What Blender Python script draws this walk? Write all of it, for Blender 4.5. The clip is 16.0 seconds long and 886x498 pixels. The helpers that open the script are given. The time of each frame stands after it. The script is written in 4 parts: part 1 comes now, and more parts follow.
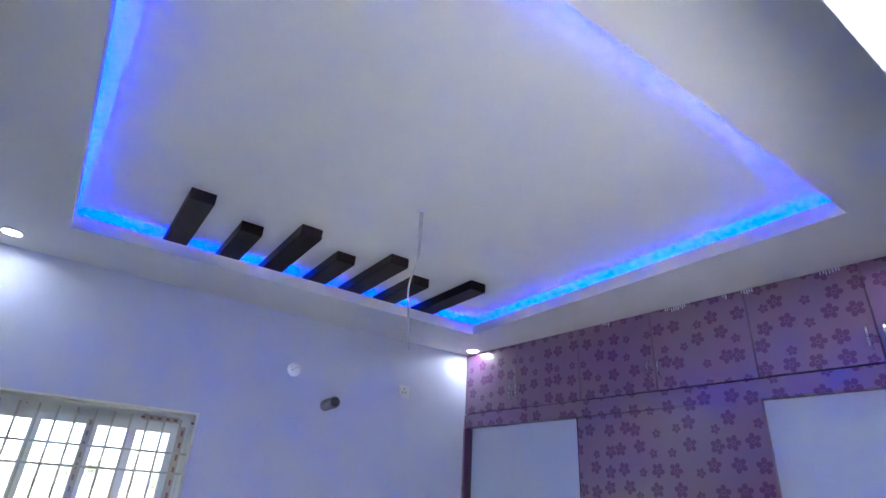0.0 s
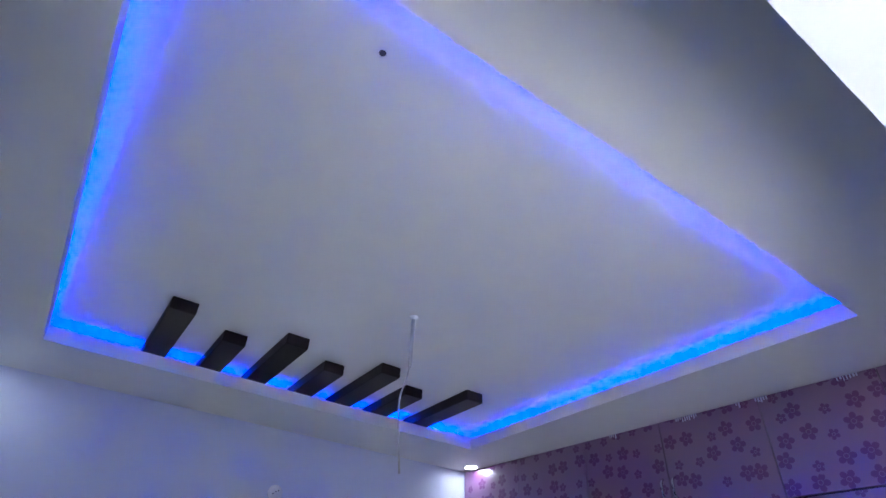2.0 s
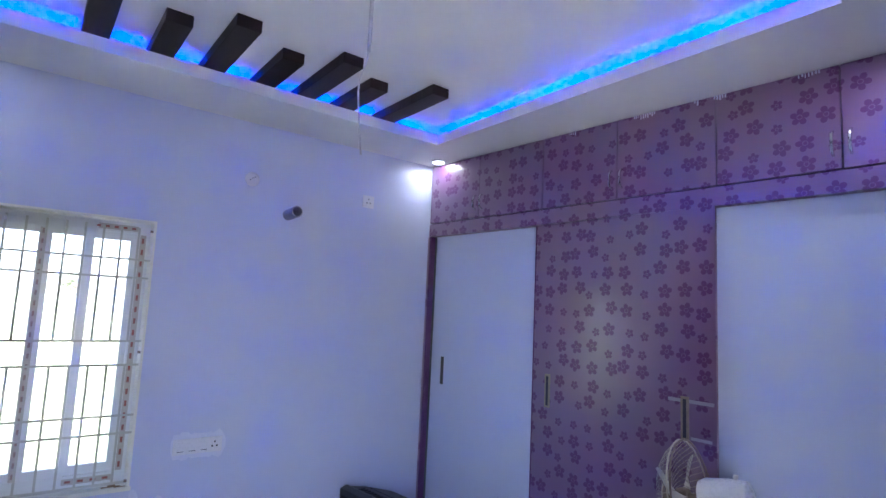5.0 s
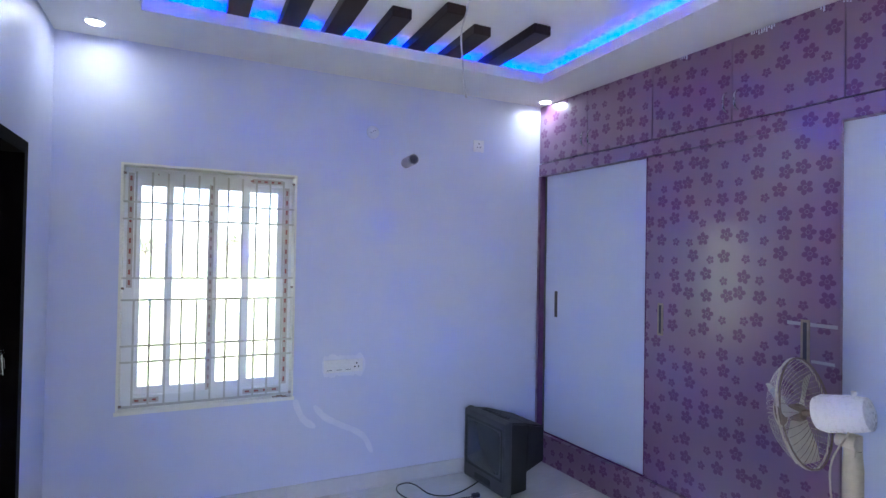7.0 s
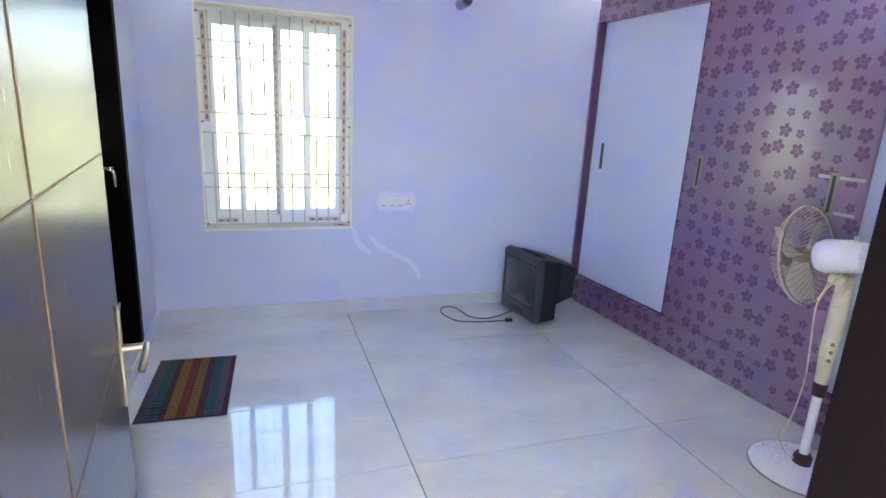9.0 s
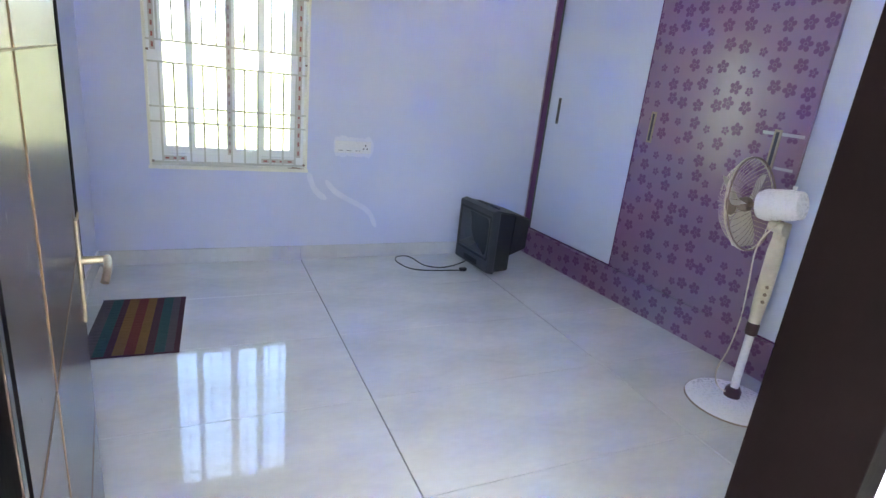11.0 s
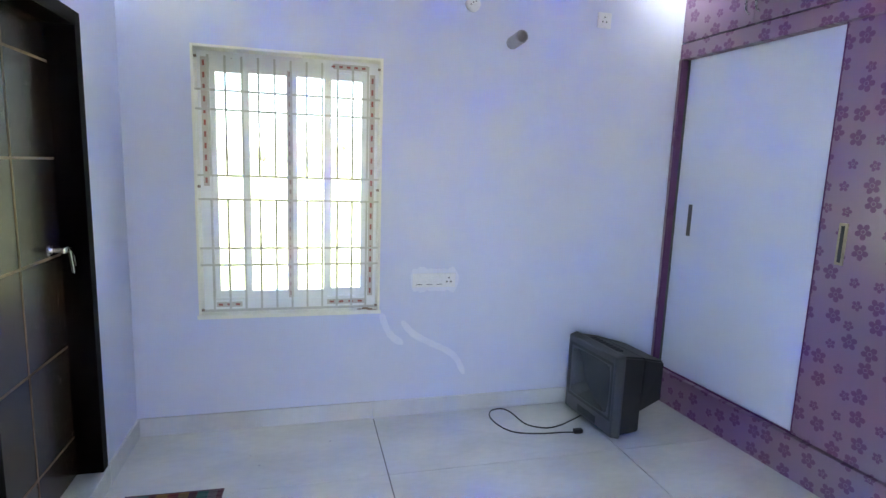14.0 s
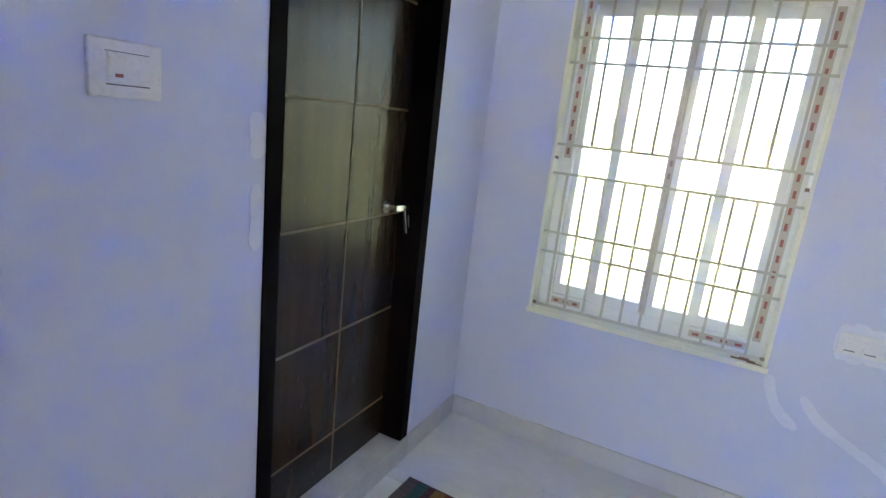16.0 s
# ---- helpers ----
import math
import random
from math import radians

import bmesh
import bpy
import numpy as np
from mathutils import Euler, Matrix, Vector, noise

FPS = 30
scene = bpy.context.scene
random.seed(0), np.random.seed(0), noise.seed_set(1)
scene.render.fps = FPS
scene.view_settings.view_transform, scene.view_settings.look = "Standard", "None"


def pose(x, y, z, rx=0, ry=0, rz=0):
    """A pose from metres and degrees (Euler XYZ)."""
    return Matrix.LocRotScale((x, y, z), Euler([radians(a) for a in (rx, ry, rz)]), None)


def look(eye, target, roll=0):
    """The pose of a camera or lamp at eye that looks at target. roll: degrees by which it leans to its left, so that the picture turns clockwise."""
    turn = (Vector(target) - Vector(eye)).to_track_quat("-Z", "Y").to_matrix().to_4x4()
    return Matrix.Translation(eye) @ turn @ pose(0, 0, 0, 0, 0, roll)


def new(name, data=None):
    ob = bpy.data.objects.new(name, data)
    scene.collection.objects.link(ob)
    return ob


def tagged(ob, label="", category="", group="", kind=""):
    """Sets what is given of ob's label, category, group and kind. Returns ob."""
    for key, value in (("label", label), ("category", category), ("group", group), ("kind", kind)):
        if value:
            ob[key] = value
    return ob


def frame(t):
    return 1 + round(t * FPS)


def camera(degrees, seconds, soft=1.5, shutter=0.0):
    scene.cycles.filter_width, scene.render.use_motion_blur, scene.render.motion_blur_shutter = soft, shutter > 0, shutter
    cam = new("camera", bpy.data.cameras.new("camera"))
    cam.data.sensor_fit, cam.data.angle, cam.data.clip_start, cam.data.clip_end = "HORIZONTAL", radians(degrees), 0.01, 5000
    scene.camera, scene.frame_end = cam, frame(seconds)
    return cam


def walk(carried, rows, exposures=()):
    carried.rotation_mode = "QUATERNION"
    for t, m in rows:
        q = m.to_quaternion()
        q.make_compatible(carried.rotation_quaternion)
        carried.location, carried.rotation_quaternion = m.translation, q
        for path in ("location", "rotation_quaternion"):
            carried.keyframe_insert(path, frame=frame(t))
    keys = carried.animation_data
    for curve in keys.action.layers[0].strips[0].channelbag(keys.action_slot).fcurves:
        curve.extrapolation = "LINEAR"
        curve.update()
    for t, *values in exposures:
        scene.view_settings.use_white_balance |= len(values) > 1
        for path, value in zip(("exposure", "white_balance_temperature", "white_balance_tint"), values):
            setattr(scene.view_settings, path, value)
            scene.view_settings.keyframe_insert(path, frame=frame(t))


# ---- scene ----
cam = camera(78.9, 16.0)
PATH = [
    (0, (0.59, -3.21, 1.606), (1.6, -1.714, 2.467), 3.5),
    (0.5, (0.606, -3.195, 1.673), (1.519, -1.818, 2.8), 1.9),
    (1, (0.64, -3.191, 1.685), (1.46, -1.905, 2.979), 2.4),
    (1.5, (0.634, -3.182, 1.691), (1.453, -1.911, 3.0), 2.7),
    (2, (0.638, -3.161, 1.673), (1.537, -1.82, 2.854), 2.9),
    (2.5, (0.664, -3.144, 1.65), (1.69, -1.708, 2.591), 2.8),
    (3, (0.68, -3.15, 1.632), (1.788, -1.653, 2.359), 2.7),
    (3.5, (0.7, -3.149, 1.619), (1.873, -1.629, 2.183), 2.8),
    (4, (0.722, -3.146, 1.612), (1.944, -1.62, 2.034), 2.5),
    (4.2, (0.725, -3.146, 1.609), (1.96, -1.619, 1.987), 2.4),
    (6.3, (0.685, -3.289, 1.543), (1.733, -1.586, 1.561), 0.5),
    (6.5, (0.668, -3.305, 1.534), (1.662, -1.57, 1.538), 0.5),
    (7, (0.655, -3.367, 1.504), (1.507, -1.558, 1.532), 1.0),
    (7.5, (0.678, -3.464, 1.515), (1.362, -1.584, 1.516), 1.3),
    (8, (0.644, -3.515, 1.464), (1.26, -1.617, 1.328), 1.6),
    (8.5, (0.635, -3.583, 1.436), (1.228, -1.701, 1.114), 1.8),
    (9, (0.652, -3.651, 1.429), (1.289, -1.821, 0.937), 3.0),
    (9.2, (0.643, -3.698, 1.386), (1.294, -1.893, 0.821), 4.4),
    (11.3, (0.571, -3.636, 1.32), (1.41, -1.923, 0.719), 6.6),
    (11.5, (0.6, -3.601, 1.328), (1.441, -1.863, 0.807), 6.4),
    (12, (0.694, -3.489, 1.369), (1.485, -1.68, 1.051), 6.0),
    (12.5, (0.753, -3.39, 1.41), (1.454, -1.532, 1.169), 5.4),
    (13, (0.79, -3.26, 1.409), (1.451, -1.387, 1.174), 4.2),
    (13.5, (0.825, -3.079, 1.43), (1.438, -1.199, 1.13), 2.4),
    (14, (0.839, -2.918, 1.442), (1.339, -1.005, 1.138), 2.0),
    (14.5, (0.9, -2.766, 1.419), (1.105, -0.803, 1.097), 1.5),
    (15, (0.938, -2.584, 1.426), (0.701, -0.631, 1.066), 6.0),
    (15.5, (0.942, -2.413, 1.432), (0.284, -0.578, 0.985), 7.8),
    (16, (0.956, -2.233, 1.405), (0.098, -0.488, 0.937), 6.3),
]
walk(cam, [(t, look(eye, target, roll)) for t, eye, target, roll in PATH], [(0, 4.4, 5750, 17), (1.5, 4.1, 5550, 19), (2.5, 4.0, 5500, 20), (4.2, 4.4, 5600, 21), (6.5, 4.65, 5850, 18), (8.5, 5.15, 6200, 14), (9, 5.3, 6600, 11), (11.5, 5.08, 6850, 7), (12.5, 5.1, 6800, 6), (13.5, 5.24, 6750, 5), (15, 4.97, 6850, 5), (16, 5.05, 7150, 6)])

# ---- light ----
world = bpy.data.worlds.new("world")
scene.world = world
world.use_nodes = True
wn = world.node_tree.nodes
sky = wn.new("ShaderNodeTexSky")
sky.sky_type = "NISHITA"
sky.sun_disc = False
sky.sun_elevation, sky.sun_rotation = radians(60.1), radians(157.5)
sky.air_density, sky.dust_density = 1.0, 1.8
wn["Background"].inputs["Strength"].default_value = 0.05
world.node_tree.links.new(sky.outputs["Color"], wn["Background"].inputs["Color"])
sun = new("sun", bpy.data.lights.new("sun", "SUN"))
sun.data.energy, sun.data.angle, sun.data.color = 5.0, radians(0.6), (1.0, 0.95, 0.88)
sun.matrix_world = look((0, 0, 20), (-20 * 0.22, 20 * 0.53, 0))


# ---- materials ----
def mat(name, c1, c2=None, scale=6.0, rough=0.5, bump=0.0, bscale=60.0, metal=0.0, coat=0.0, stretch=(1, 1, 1), rvar=0.06, spec=0.5, random_tint=0.0, coat_rough=0.06):
    """Two colours mixed by noise at two scales, with a fine bump."""
    m = bpy.data.materials.new(name)
    m.use_nodes = True
    nt = m.node_tree
    b = nt.nodes["Principled BSDF"]
    b.inputs["Metallic"].default_value = metal
    b.inputs["Specular IOR Level"].default_value = spec
    b.inputs["Coat Weight"].default_value = coat
    b.inputs["Coat Roughness"].default_value = coat_rough
    c2 = c2 or tuple(v * 0.86 for v in c1)
    tc = nt.nodes.new("ShaderNodeTexCoord")
    mp = nt.nodes.new("ShaderNodeMapping")
    mp.inputs["Scale"].default_value = stretch
    nt.links.new(tc.outputs["Object"], mp.inputs["Vector"])
    n1, n2 = nt.nodes.new("ShaderNodeTexNoise"), nt.nodes.new("ShaderNodeTexNoise")
    n1.inputs["Scale"].default_value, n1.inputs["Detail"].default_value = scale, 4
    n2.inputs["Scale"].default_value, n2.inputs["Detail"].default_value = scale * 9, 3
    add = nt.nodes.new("ShaderNodeMath")
    add.operation = "MULTIPLY_ADD"
    add.inputs[1].default_value = 0.35
    ramp = nt.nodes.new("ShaderNodeMapRange")
    ramp.inputs["From Min"].default_value, ramp.inputs["From Max"].default_value = 0.45, 0.95
    mix = nt.nodes.new("ShaderNodeMix")
    mix.data_type = "RGBA"
    mix.inputs["A"].default_value, mix.inputs["B"].default_value = (*c1, 1), (*c2, 1)
    for n in (n1, n2):
        nt.links.new(mp.outputs["Vector"], n.inputs["Vector"])
    nt.links.new(n2.outputs["Fac"], add.inputs[0])
    nt.links.new(n1.outputs["Fac"], add.inputs[2])
    nt.links.new(add.outputs[0], ramp.inputs["Value"])
    nt.links.new(ramp.outputs["Result"], mix.inputs["Factor"])
    colour = mix.outputs["Result"]
    if random_tint:
        info = nt.nodes.new("ShaderNodeObjectInfo")
        hsv = nt.nodes.new("ShaderNodeHueSaturation")
        rng = nt.nodes.new("ShaderNodeMapRange")
        rng.inputs["To Min"].default_value, rng.inputs["To Max"].default_value = 1 - random_tint, 1 + random_tint
        nt.links.new(info.outputs["Random"], rng.inputs["Value"])
        nt.links.new(rng.outputs["Result"], hsv.inputs["Value"])
        nt.links.new(colour, hsv.inputs["Color"])
        colour = hsv.outputs["Color"]
    nt.links.new(colour, b.inputs["Base Color"])
    rr = nt.nodes.new("ShaderNodeMapRange")
    rr.inputs["To Min"].default_value, rr.inputs["To Max"].default_value = max(0.02, rough - rvar), rough + rvar
    nt.links.new(n2.outputs["Fac"], rr.inputs["Value"])
    nt.links.new(rr.outputs["Result"], b.inputs["Roughness"])
    if bump:
        nb = nt.nodes.new("ShaderNodeTexNoise")
        nb.inputs["Scale"].default_value, nb.inputs["Detail"].default_value = bscale, 3
        bp = nt.nodes.new("ShaderNodeBump")
        bp.inputs["Strength"].default_value, bp.inputs["Distance"].default_value = bump, 0.003
        nt.links.new(mp.outputs["Vector"], nb.inputs["Vector"])
        nt.links.new(nb.outputs["Fac"], bp.inputs["Height"])
        nt.links.new(bp.outputs["Normal"], b.inputs["Normal"])
    return m


def glow(name, colour, strength):
    m = bpy.data.materials.new(name)
    m.use_nodes = True
    b = m.node_tree.nodes["Principled BSDF"]
    b.inputs["Base Color"].default_value = (0.8, 0.8, 0.8, 1)
    b.inputs["Emission Color"].default_value = (*colour, 1)
    b.inputs["Emission Strength"].default_value = strength
    return m


def math_node(nt, op, a, b=None, c=None):
    n = nt.nodes.new("ShaderNodeMath")
    n.operation = op
    for i, v in enumerate((a, b, c)):
        if v is None:
            continue
        if isinstance(v, (int, float)):
            n.inputs[i].default_value = v
        else:
            nt.links.new(v, n.inputs[i])
    return n.outputs[0]


def flower_laminate():
    """Glossy purple laminate with scattered matt five-petalled flowers, printed in the local y-z plane."""
    m = mat("purple_flower_laminate", (0.160, 0.050, 0.163), (0.138, 0.042, 0.140), scale=3, rough=0.09, stretch=(1, 3, 0.5), coat=1.0, rvar=0.01, coat_rough=0.28, spec=0.4)
    nt = m.node_tree
    b = nt.nodes["Principled BSDF"]
    b.inputs["Coat IOR"].default_value = 2.55
    tc = nt.nodes.new("ShaderNodeTexCoord")
    sep = nt.nodes.new("ShaderNodeSeparateXYZ")
    nt.links.new(tc.outputs["Object"], sep.inputs[0])
    com = nt.nodes.new("ShaderNodeCombineXYZ")
    nt.links.new(math_node(nt, "MULTIPLY", sep.outputs["Y"], 10.0), com.inputs[0])
    nt.links.new(math_node(nt, "MULTIPLY", sep.outputs["Z"], 10.0), com.inputs[1])
    vor = nt.nodes.new("ShaderNodeTexVoronoi")
    vor.voronoi_dimensions = "2D"
    vor.inputs["Scale"].default_value = 1.0
    vor.inputs["Randomness"].default_value = 0.5
    nt.links.new(com.outputs[0], vor.inputs["Vector"])
    off = nt.nodes.new("ShaderNodeVectorMath")
    off.operation = "SUBTRACT"
    nt.links.new(com.outputs[0], off.inputs[0])
    nt.links.new(vor.outputs["Position"], off.inputs[1])
    s2 = nt.nodes.new("ShaderNodeSeparateXYZ")
    nt.links.new(off.outputs[0], s2.inputs[0])
    col = nt.nodes.new("ShaderNodeSeparateColor")
    nt.links.new(vor.outputs["Color"], col.inputs[0])
    ang = math_node(nt, "ARCTAN2", s2.outputs["Y"], s2.outputs["X"])
    turn = math_node(nt, "MULTIPLY", col.outputs["Red"], 6.28)
    petal = math_node(nt, "ABSOLUTE", math_node(nt, "COSINE", math_node(nt, "MULTIPLY_ADD", ang, 2.5, turn)))
    size = math_node(nt, "MULTIPLY_ADD", math_node(nt, "GREATER_THAN", col.outputs["Green"], 0.4), 0.11, 0.2)
    radius = math_node(nt, "MULTIPLY", size, math_node(nt, "MULTIPLY_ADD", math_node(nt, "POWER", petal, 0.55), 0.75, 0.42))
    dist = vor.outputs["Distance"]
    inside = math_node(nt, "LESS_THAN", dist, radius)
    heart = math_node(nt, "GREATER_THAN", math_node(nt, "ABSOLUTE", math_node(nt, "SUBTRACT", dist, math_node(nt, "MULTIPLY", size, 0.3))), 0.014)
    mask = math_node(nt, "MULTIPLY", inside, heart)
    base = b.inputs["Base Color"].links[0].from_socket
    mix = nt.nodes.new("ShaderNodeMix")
    mix.data_type = "RGBA"
    mix.inputs["B"].default_value = (0.140, 0.041, 0.144, 1)
    nt.links.new(mask, mix.inputs["Factor"])
    nt.links.new(base, mix.inputs["A"])
    nt.links.new(mix.outputs["Result"], b.inputs["Base Color"])
    rough = b.inputs["Roughness"].links[0].from_socket
    nt.links.new(math_node(nt, "MULTIPLY_ADD", mask, 0.4, rough), b.inputs["Roughness"])
    nt.links.new(math_node(nt, "MULTIPLY_ADD", mask, -0.76, 1.0), b.inputs["Coat Weight"])
    return m


WALL = mat("lilac_wall_paint", (0.60, 0.635, 0.79), (0.565, 0.60, 0.755), scale=1.4, rough=0.42, bump=0.12, bscale=140)
CEIL = mat("white_ceiling_paint", (0.79, 0.79, 0.77), (0.74, 0.74, 0.725), scale=1.2, rough=0.6, bump=0.05, bscale=120)
TILE = mat("polished_cream_tile", (0.70, 0.71, 0.69), (0.55, 0.56, 0.55), scale=1.7, rough=0.12, rvar=0.03, coat=1.0, coat_rough=0.025, stretch=(1, 2.2, 1), random_tint=0.02)
TILE.node_tree.nodes["Principled BSDF"].inputs["Coat IOR"].default_value = 1.75
# extra white, so the unseen hall floor bounces more sun indoors
HALL_BOUNCE = mat("white_bounce_floor", (0.82, 0.81, 0.78), (0.74, 0.73, 0.70), scale=2.2, rough=0.2, rvar=0.04, stretch=(1, 2, 1))
GROUT = mat("grey_grout", (0.16, 0.16, 0.17), rough=0.8)
SKIRT = mat("grey_skirting_tile", (0.62, 0.63, 0.66), (0.52, 0.53, 0.56), scale=3, rough=0.18, random_tint=0.03)
MARBLE = mat("grey_marble_sill", (0.66, 0.67, 0.68), (0.5, 0.51, 0.53), scale=7, rough=0.25)
TAPE_INK = mat("faded_tape_ink", (0.36, 0.22, 0.19), (0.34, 0.27, 0.24), scale=25, rough=0.5)
WHITE_PATCH = mat("white_filler", (0.73, 0.75, 0.85), (0.64, 0.67, 0.8), scale=9, rough=0.7, bump=0.2)
SLAT = mat("dark_slat_wood", (0.022, 0.012, 0.013), (0.014, 0.008, 0.008), scale=5, rough=0.5, stretch=(8, 1, 1), bump=0.1, spec=0.25)
PURPLE = flower_laminate()
TRIM = mat("purple_edge_trim", (0.14, 0.055, 0.16), (0.11, 0.045, 0.13), scale=4, rough=0.25, coat=0.2)
PANEL = mat("pale_laminate", (0.62, 0.68, 0.86), (0.6, 0.66, 0.84), scale=0.8, rough=0.3, rvar=0.03, coat=0.15)
CARCASS = mat("dark_carcass", (0.05, 0.03, 0.06), rough=0.6)
CHROME = mat("brushed_steel", (0.75, 0.75, 0.76), (0.62, 0.62, 0.63), scale=30, rough=0.22, metal=1.0)
BRASS = mat("satin_brass", (0.42, 0.36, 0.27), (0.34, 0.29, 0.21), scale=30, rough=0.36, metal=1.0)
LEAF = mat("walnut_door_laminate", (0.048, 0.027, 0.018), (0.026, 0.015, 0.011), scale=3.5, rough=0.27, stretch=(6, 6, 0.6), rvar=0.01, spec=0.4)
FRAME_WOOD = mat("dark_door_frame", (0.0045, 0.0025, 0.003), (0.003, 0.002, 0.0022), scale=6, rough=0.6, stretch=(6, 6, 0.6), spec=0.04)
INLAY = mat("gold_inlay", (0.155, 0.095, 0.045), (0.12, 0.07, 0.032), scale=20, rough=0.5)
UPVC = mat("white_upvc", (0.86, 0.87, 0.86), (0.81, 0.82, 0.80), scale=5, rough=0.3)
GRILLE = mat("cream_grille_paint", (0.60, 0.59, 0.52), (0.5, 0.49, 0.43), scale=14, rough=0.4)
REVEAL = mat("cream_reveal_paint", (0.82, 0.81, 0.71), (0.77, 0.76, 0.66), scale=6, rough=0.5, bump=0.1)
TAPE = mat("beige_protective_tape", (0.6, 0.55, 0.48), (0.52, 0.46, 0.4), scale=18, rough=0.5)
RED = mat("red_print", (0.40, 0.09, 0.07), (0.30, 0.13, 0.11), scale=25, rough=0.5)
RUST = mat("brown_rust", (0.22, 0.12, 0.06), (0.34, 0.24, 0.15), scale=40, rough=0.85)
PLASTIC = mat("white_plastic", (0.78, 0.78, 0.8), (0.74, 0.74, 0.76), scale=9, rough=0.28)
SLOT = mat("dark_slot", (0.06, 0.06, 0.07), rough=0.5)
FAN_CREAM = mat("aged_cream_plastic", (0.68, 0.64, 0.5), (0.52, 0.46, 0.34), scale=7, rough=0.4)
BLADE = mat("cream_blade_plastic", (0.76, 0.73, 0.63), (0.6, 0.55, 0.45), scale=9, rough=0.35)
DUST = mat("dusty_brown_grille", (0.30, 0.23, 0.18), (0.2, 0.15, 0.11), scale=14, rough=0.7)
MAROON = mat("maroon_plastic", (0.055, 0.014, 0.02), (0.04, 0.012, 0.016), rough=0.35)
TV_GREY = mat("grey_tv_plastic", (0.06, 0.064, 0.072), (0.046, 0.05, 0.058), scale=12, rough=0.42, bump=0.08, bscale=300)
TV_BLACK = mat("black_tv_plastic", (0.012, 0.012, 0.014), (0.02, 0.02, 0.022), scale=9, rough=0.5, bump=0.1, bscale=300)
SCREEN = mat("crt_screen", (0.035, 0.04, 0.045), rough=0.12, coat=0.4)
CABLE = mat("black_cable", (0.015, 0.015, 0.017), rough=0.5)
PVC = mat("grey_pvc_pipe", (0.30, 0.31, 0.36), (0.25, 0.25, 0.29), scale=12, rough=0.5)
WIRE = mat("grey_flex", (0.5, 0.5, 0.52), rough=0.5)
HALL = mat("hall_wall_paint", (0.82, 0.80, 0.77), (0.78, 0.76, 0.73), scale=1.5, rough=0.6)
FIELD = mat("dry_grass_field", (0.055, 0.07, 0.03), (0.07, 0.072, 0.038), scale=0.12, rough=0.95)
BARK = mat("bark", (0.12, 0.09, 0.06), rough=0.9)
LEAVES = mat("leaves", (0.07, 0.09, 0.045), (0.09, 0.105, 0.055), scale=2, rough=0.7)
MAT_STRIPES = {
    "plum": mat("plum_yarn", (0.07, 0.025, 0.042), rough=0.95, scale=60, bump=0.6, bscale=220),
    "teal": mat("teal_yarn", (0.03, 0.08, 0.085), rough=0.95, scale=60, bump=0.6, bscale=220),
    "ochre": mat("ochre_yarn", (0.2, 0.105, 0.03), rough=0.95, scale=60, bump=0.6, bscale=220),
    "red": mat("red_yarn", (0.16, 0.03, 0.025), rough=0.95, scale=60, bump=0.6, bscale=220),
    "grey": mat("grey_yarn", (0.09, 0.075, 0.09), rough=0.95, scale=60, bump=0.6, bscale=220),
}
LED = glow("blue_led", (0.0, 0.026, 1.0), 12.0)
LAMP = glow("lamp_diffuser", (0.95, 1.0, 0.97), 5.0)
GLASS = bpy.data.materials.new("window_glass")
GLASS.use_nodes = True
_g = GLASS.node_tree.nodes["Principled BSDF"]
_g.inputs["Transmission Weight"].default_value = 1.0
_g.inputs["Roughness"].default_value = 0.0
_g.inputs["IOR"].default_value = 1.45
_g.inputs["Base Color"].default_value = (0.97, 0.99, 0.98, 1)


# ---- mesh helpers ----
def box(bm, lo, hi, bevel=0.0):
    lo, hi = Vector(lo), Vector(hi)
    r = bmesh.ops.create_cube(bm, size=1.0, matrix=Matrix.Translation((lo + hi) / 2) @ Matrix.Diagonal((*(hi - lo), 1)))
    if bevel:
        edges = list({e for v in r["verts"] for e in v.link_edges})
        bmesh.ops.bevel(bm, geom=edges, offset=bevel, segments=2, affect="EDGES", profile=0.6)
    return bm


def rod(bm, p0, p1, r0, r1=None, seg=16, bevel=0.0):
    p0, p1 = Vector(p0), Vector(p1)
    d = p1 - p0
    m = Matrix.Translation((p0 + p1) / 2) @ d.to_track_quat("Z", "Y").to_matrix().to_4x4()
    bmesh.ops.create_cone(bm, cap_ends=True, segments=seg, radius1=r0, radius2=r0 if r1 is None else r1, depth=d.length, matrix=m)
    return bm


def sweep(bm, pts, r, seg=8, closed=False):
    """A round tube along points."""
    pts = [Vector(p) for p in pts]
    n = len(pts)
    rings = []
    for i, p in enumerate(pts):
        a = pts[(i - 1) % n] if closed or i else p
        b = pts[(i + 1) % n] if closed or i < n - 1 else p
        q = (b - a).to_track_quat("Z", "Y")
        rings.append([bm.verts.new(p + q @ Vector((r * math.cos(2 * math.pi * k / seg), r * math.sin(2 * math.pi * k / seg), 0))) for k in range(seg)])
    for i in range(n if closed else n - 1):
        u, v = rings[i], rings[(i + 1) % n]
        best = min(range(seg), key=lambda s: (u[0].co - v[s].co).length) if closed and i == n - 1 else 0
        for k in range(seg):
            bm.faces.new((u[k], u[(k + 1) % seg], v[(k + 1 + best) % seg], v[(k + best) % seg]))
    if not closed:
        bm.faces.new(list(reversed(rings[0])))
        bm.faces.new(rings[-1])
    return bm


def circle(centre, radius, axis_m, n=40):
    return [centre + axis_m @ Vector((0, radius * math.cos(2 * math.pi * k / n), radius * math.sin(2 * math.pi * k / n))) for k in range(n)]


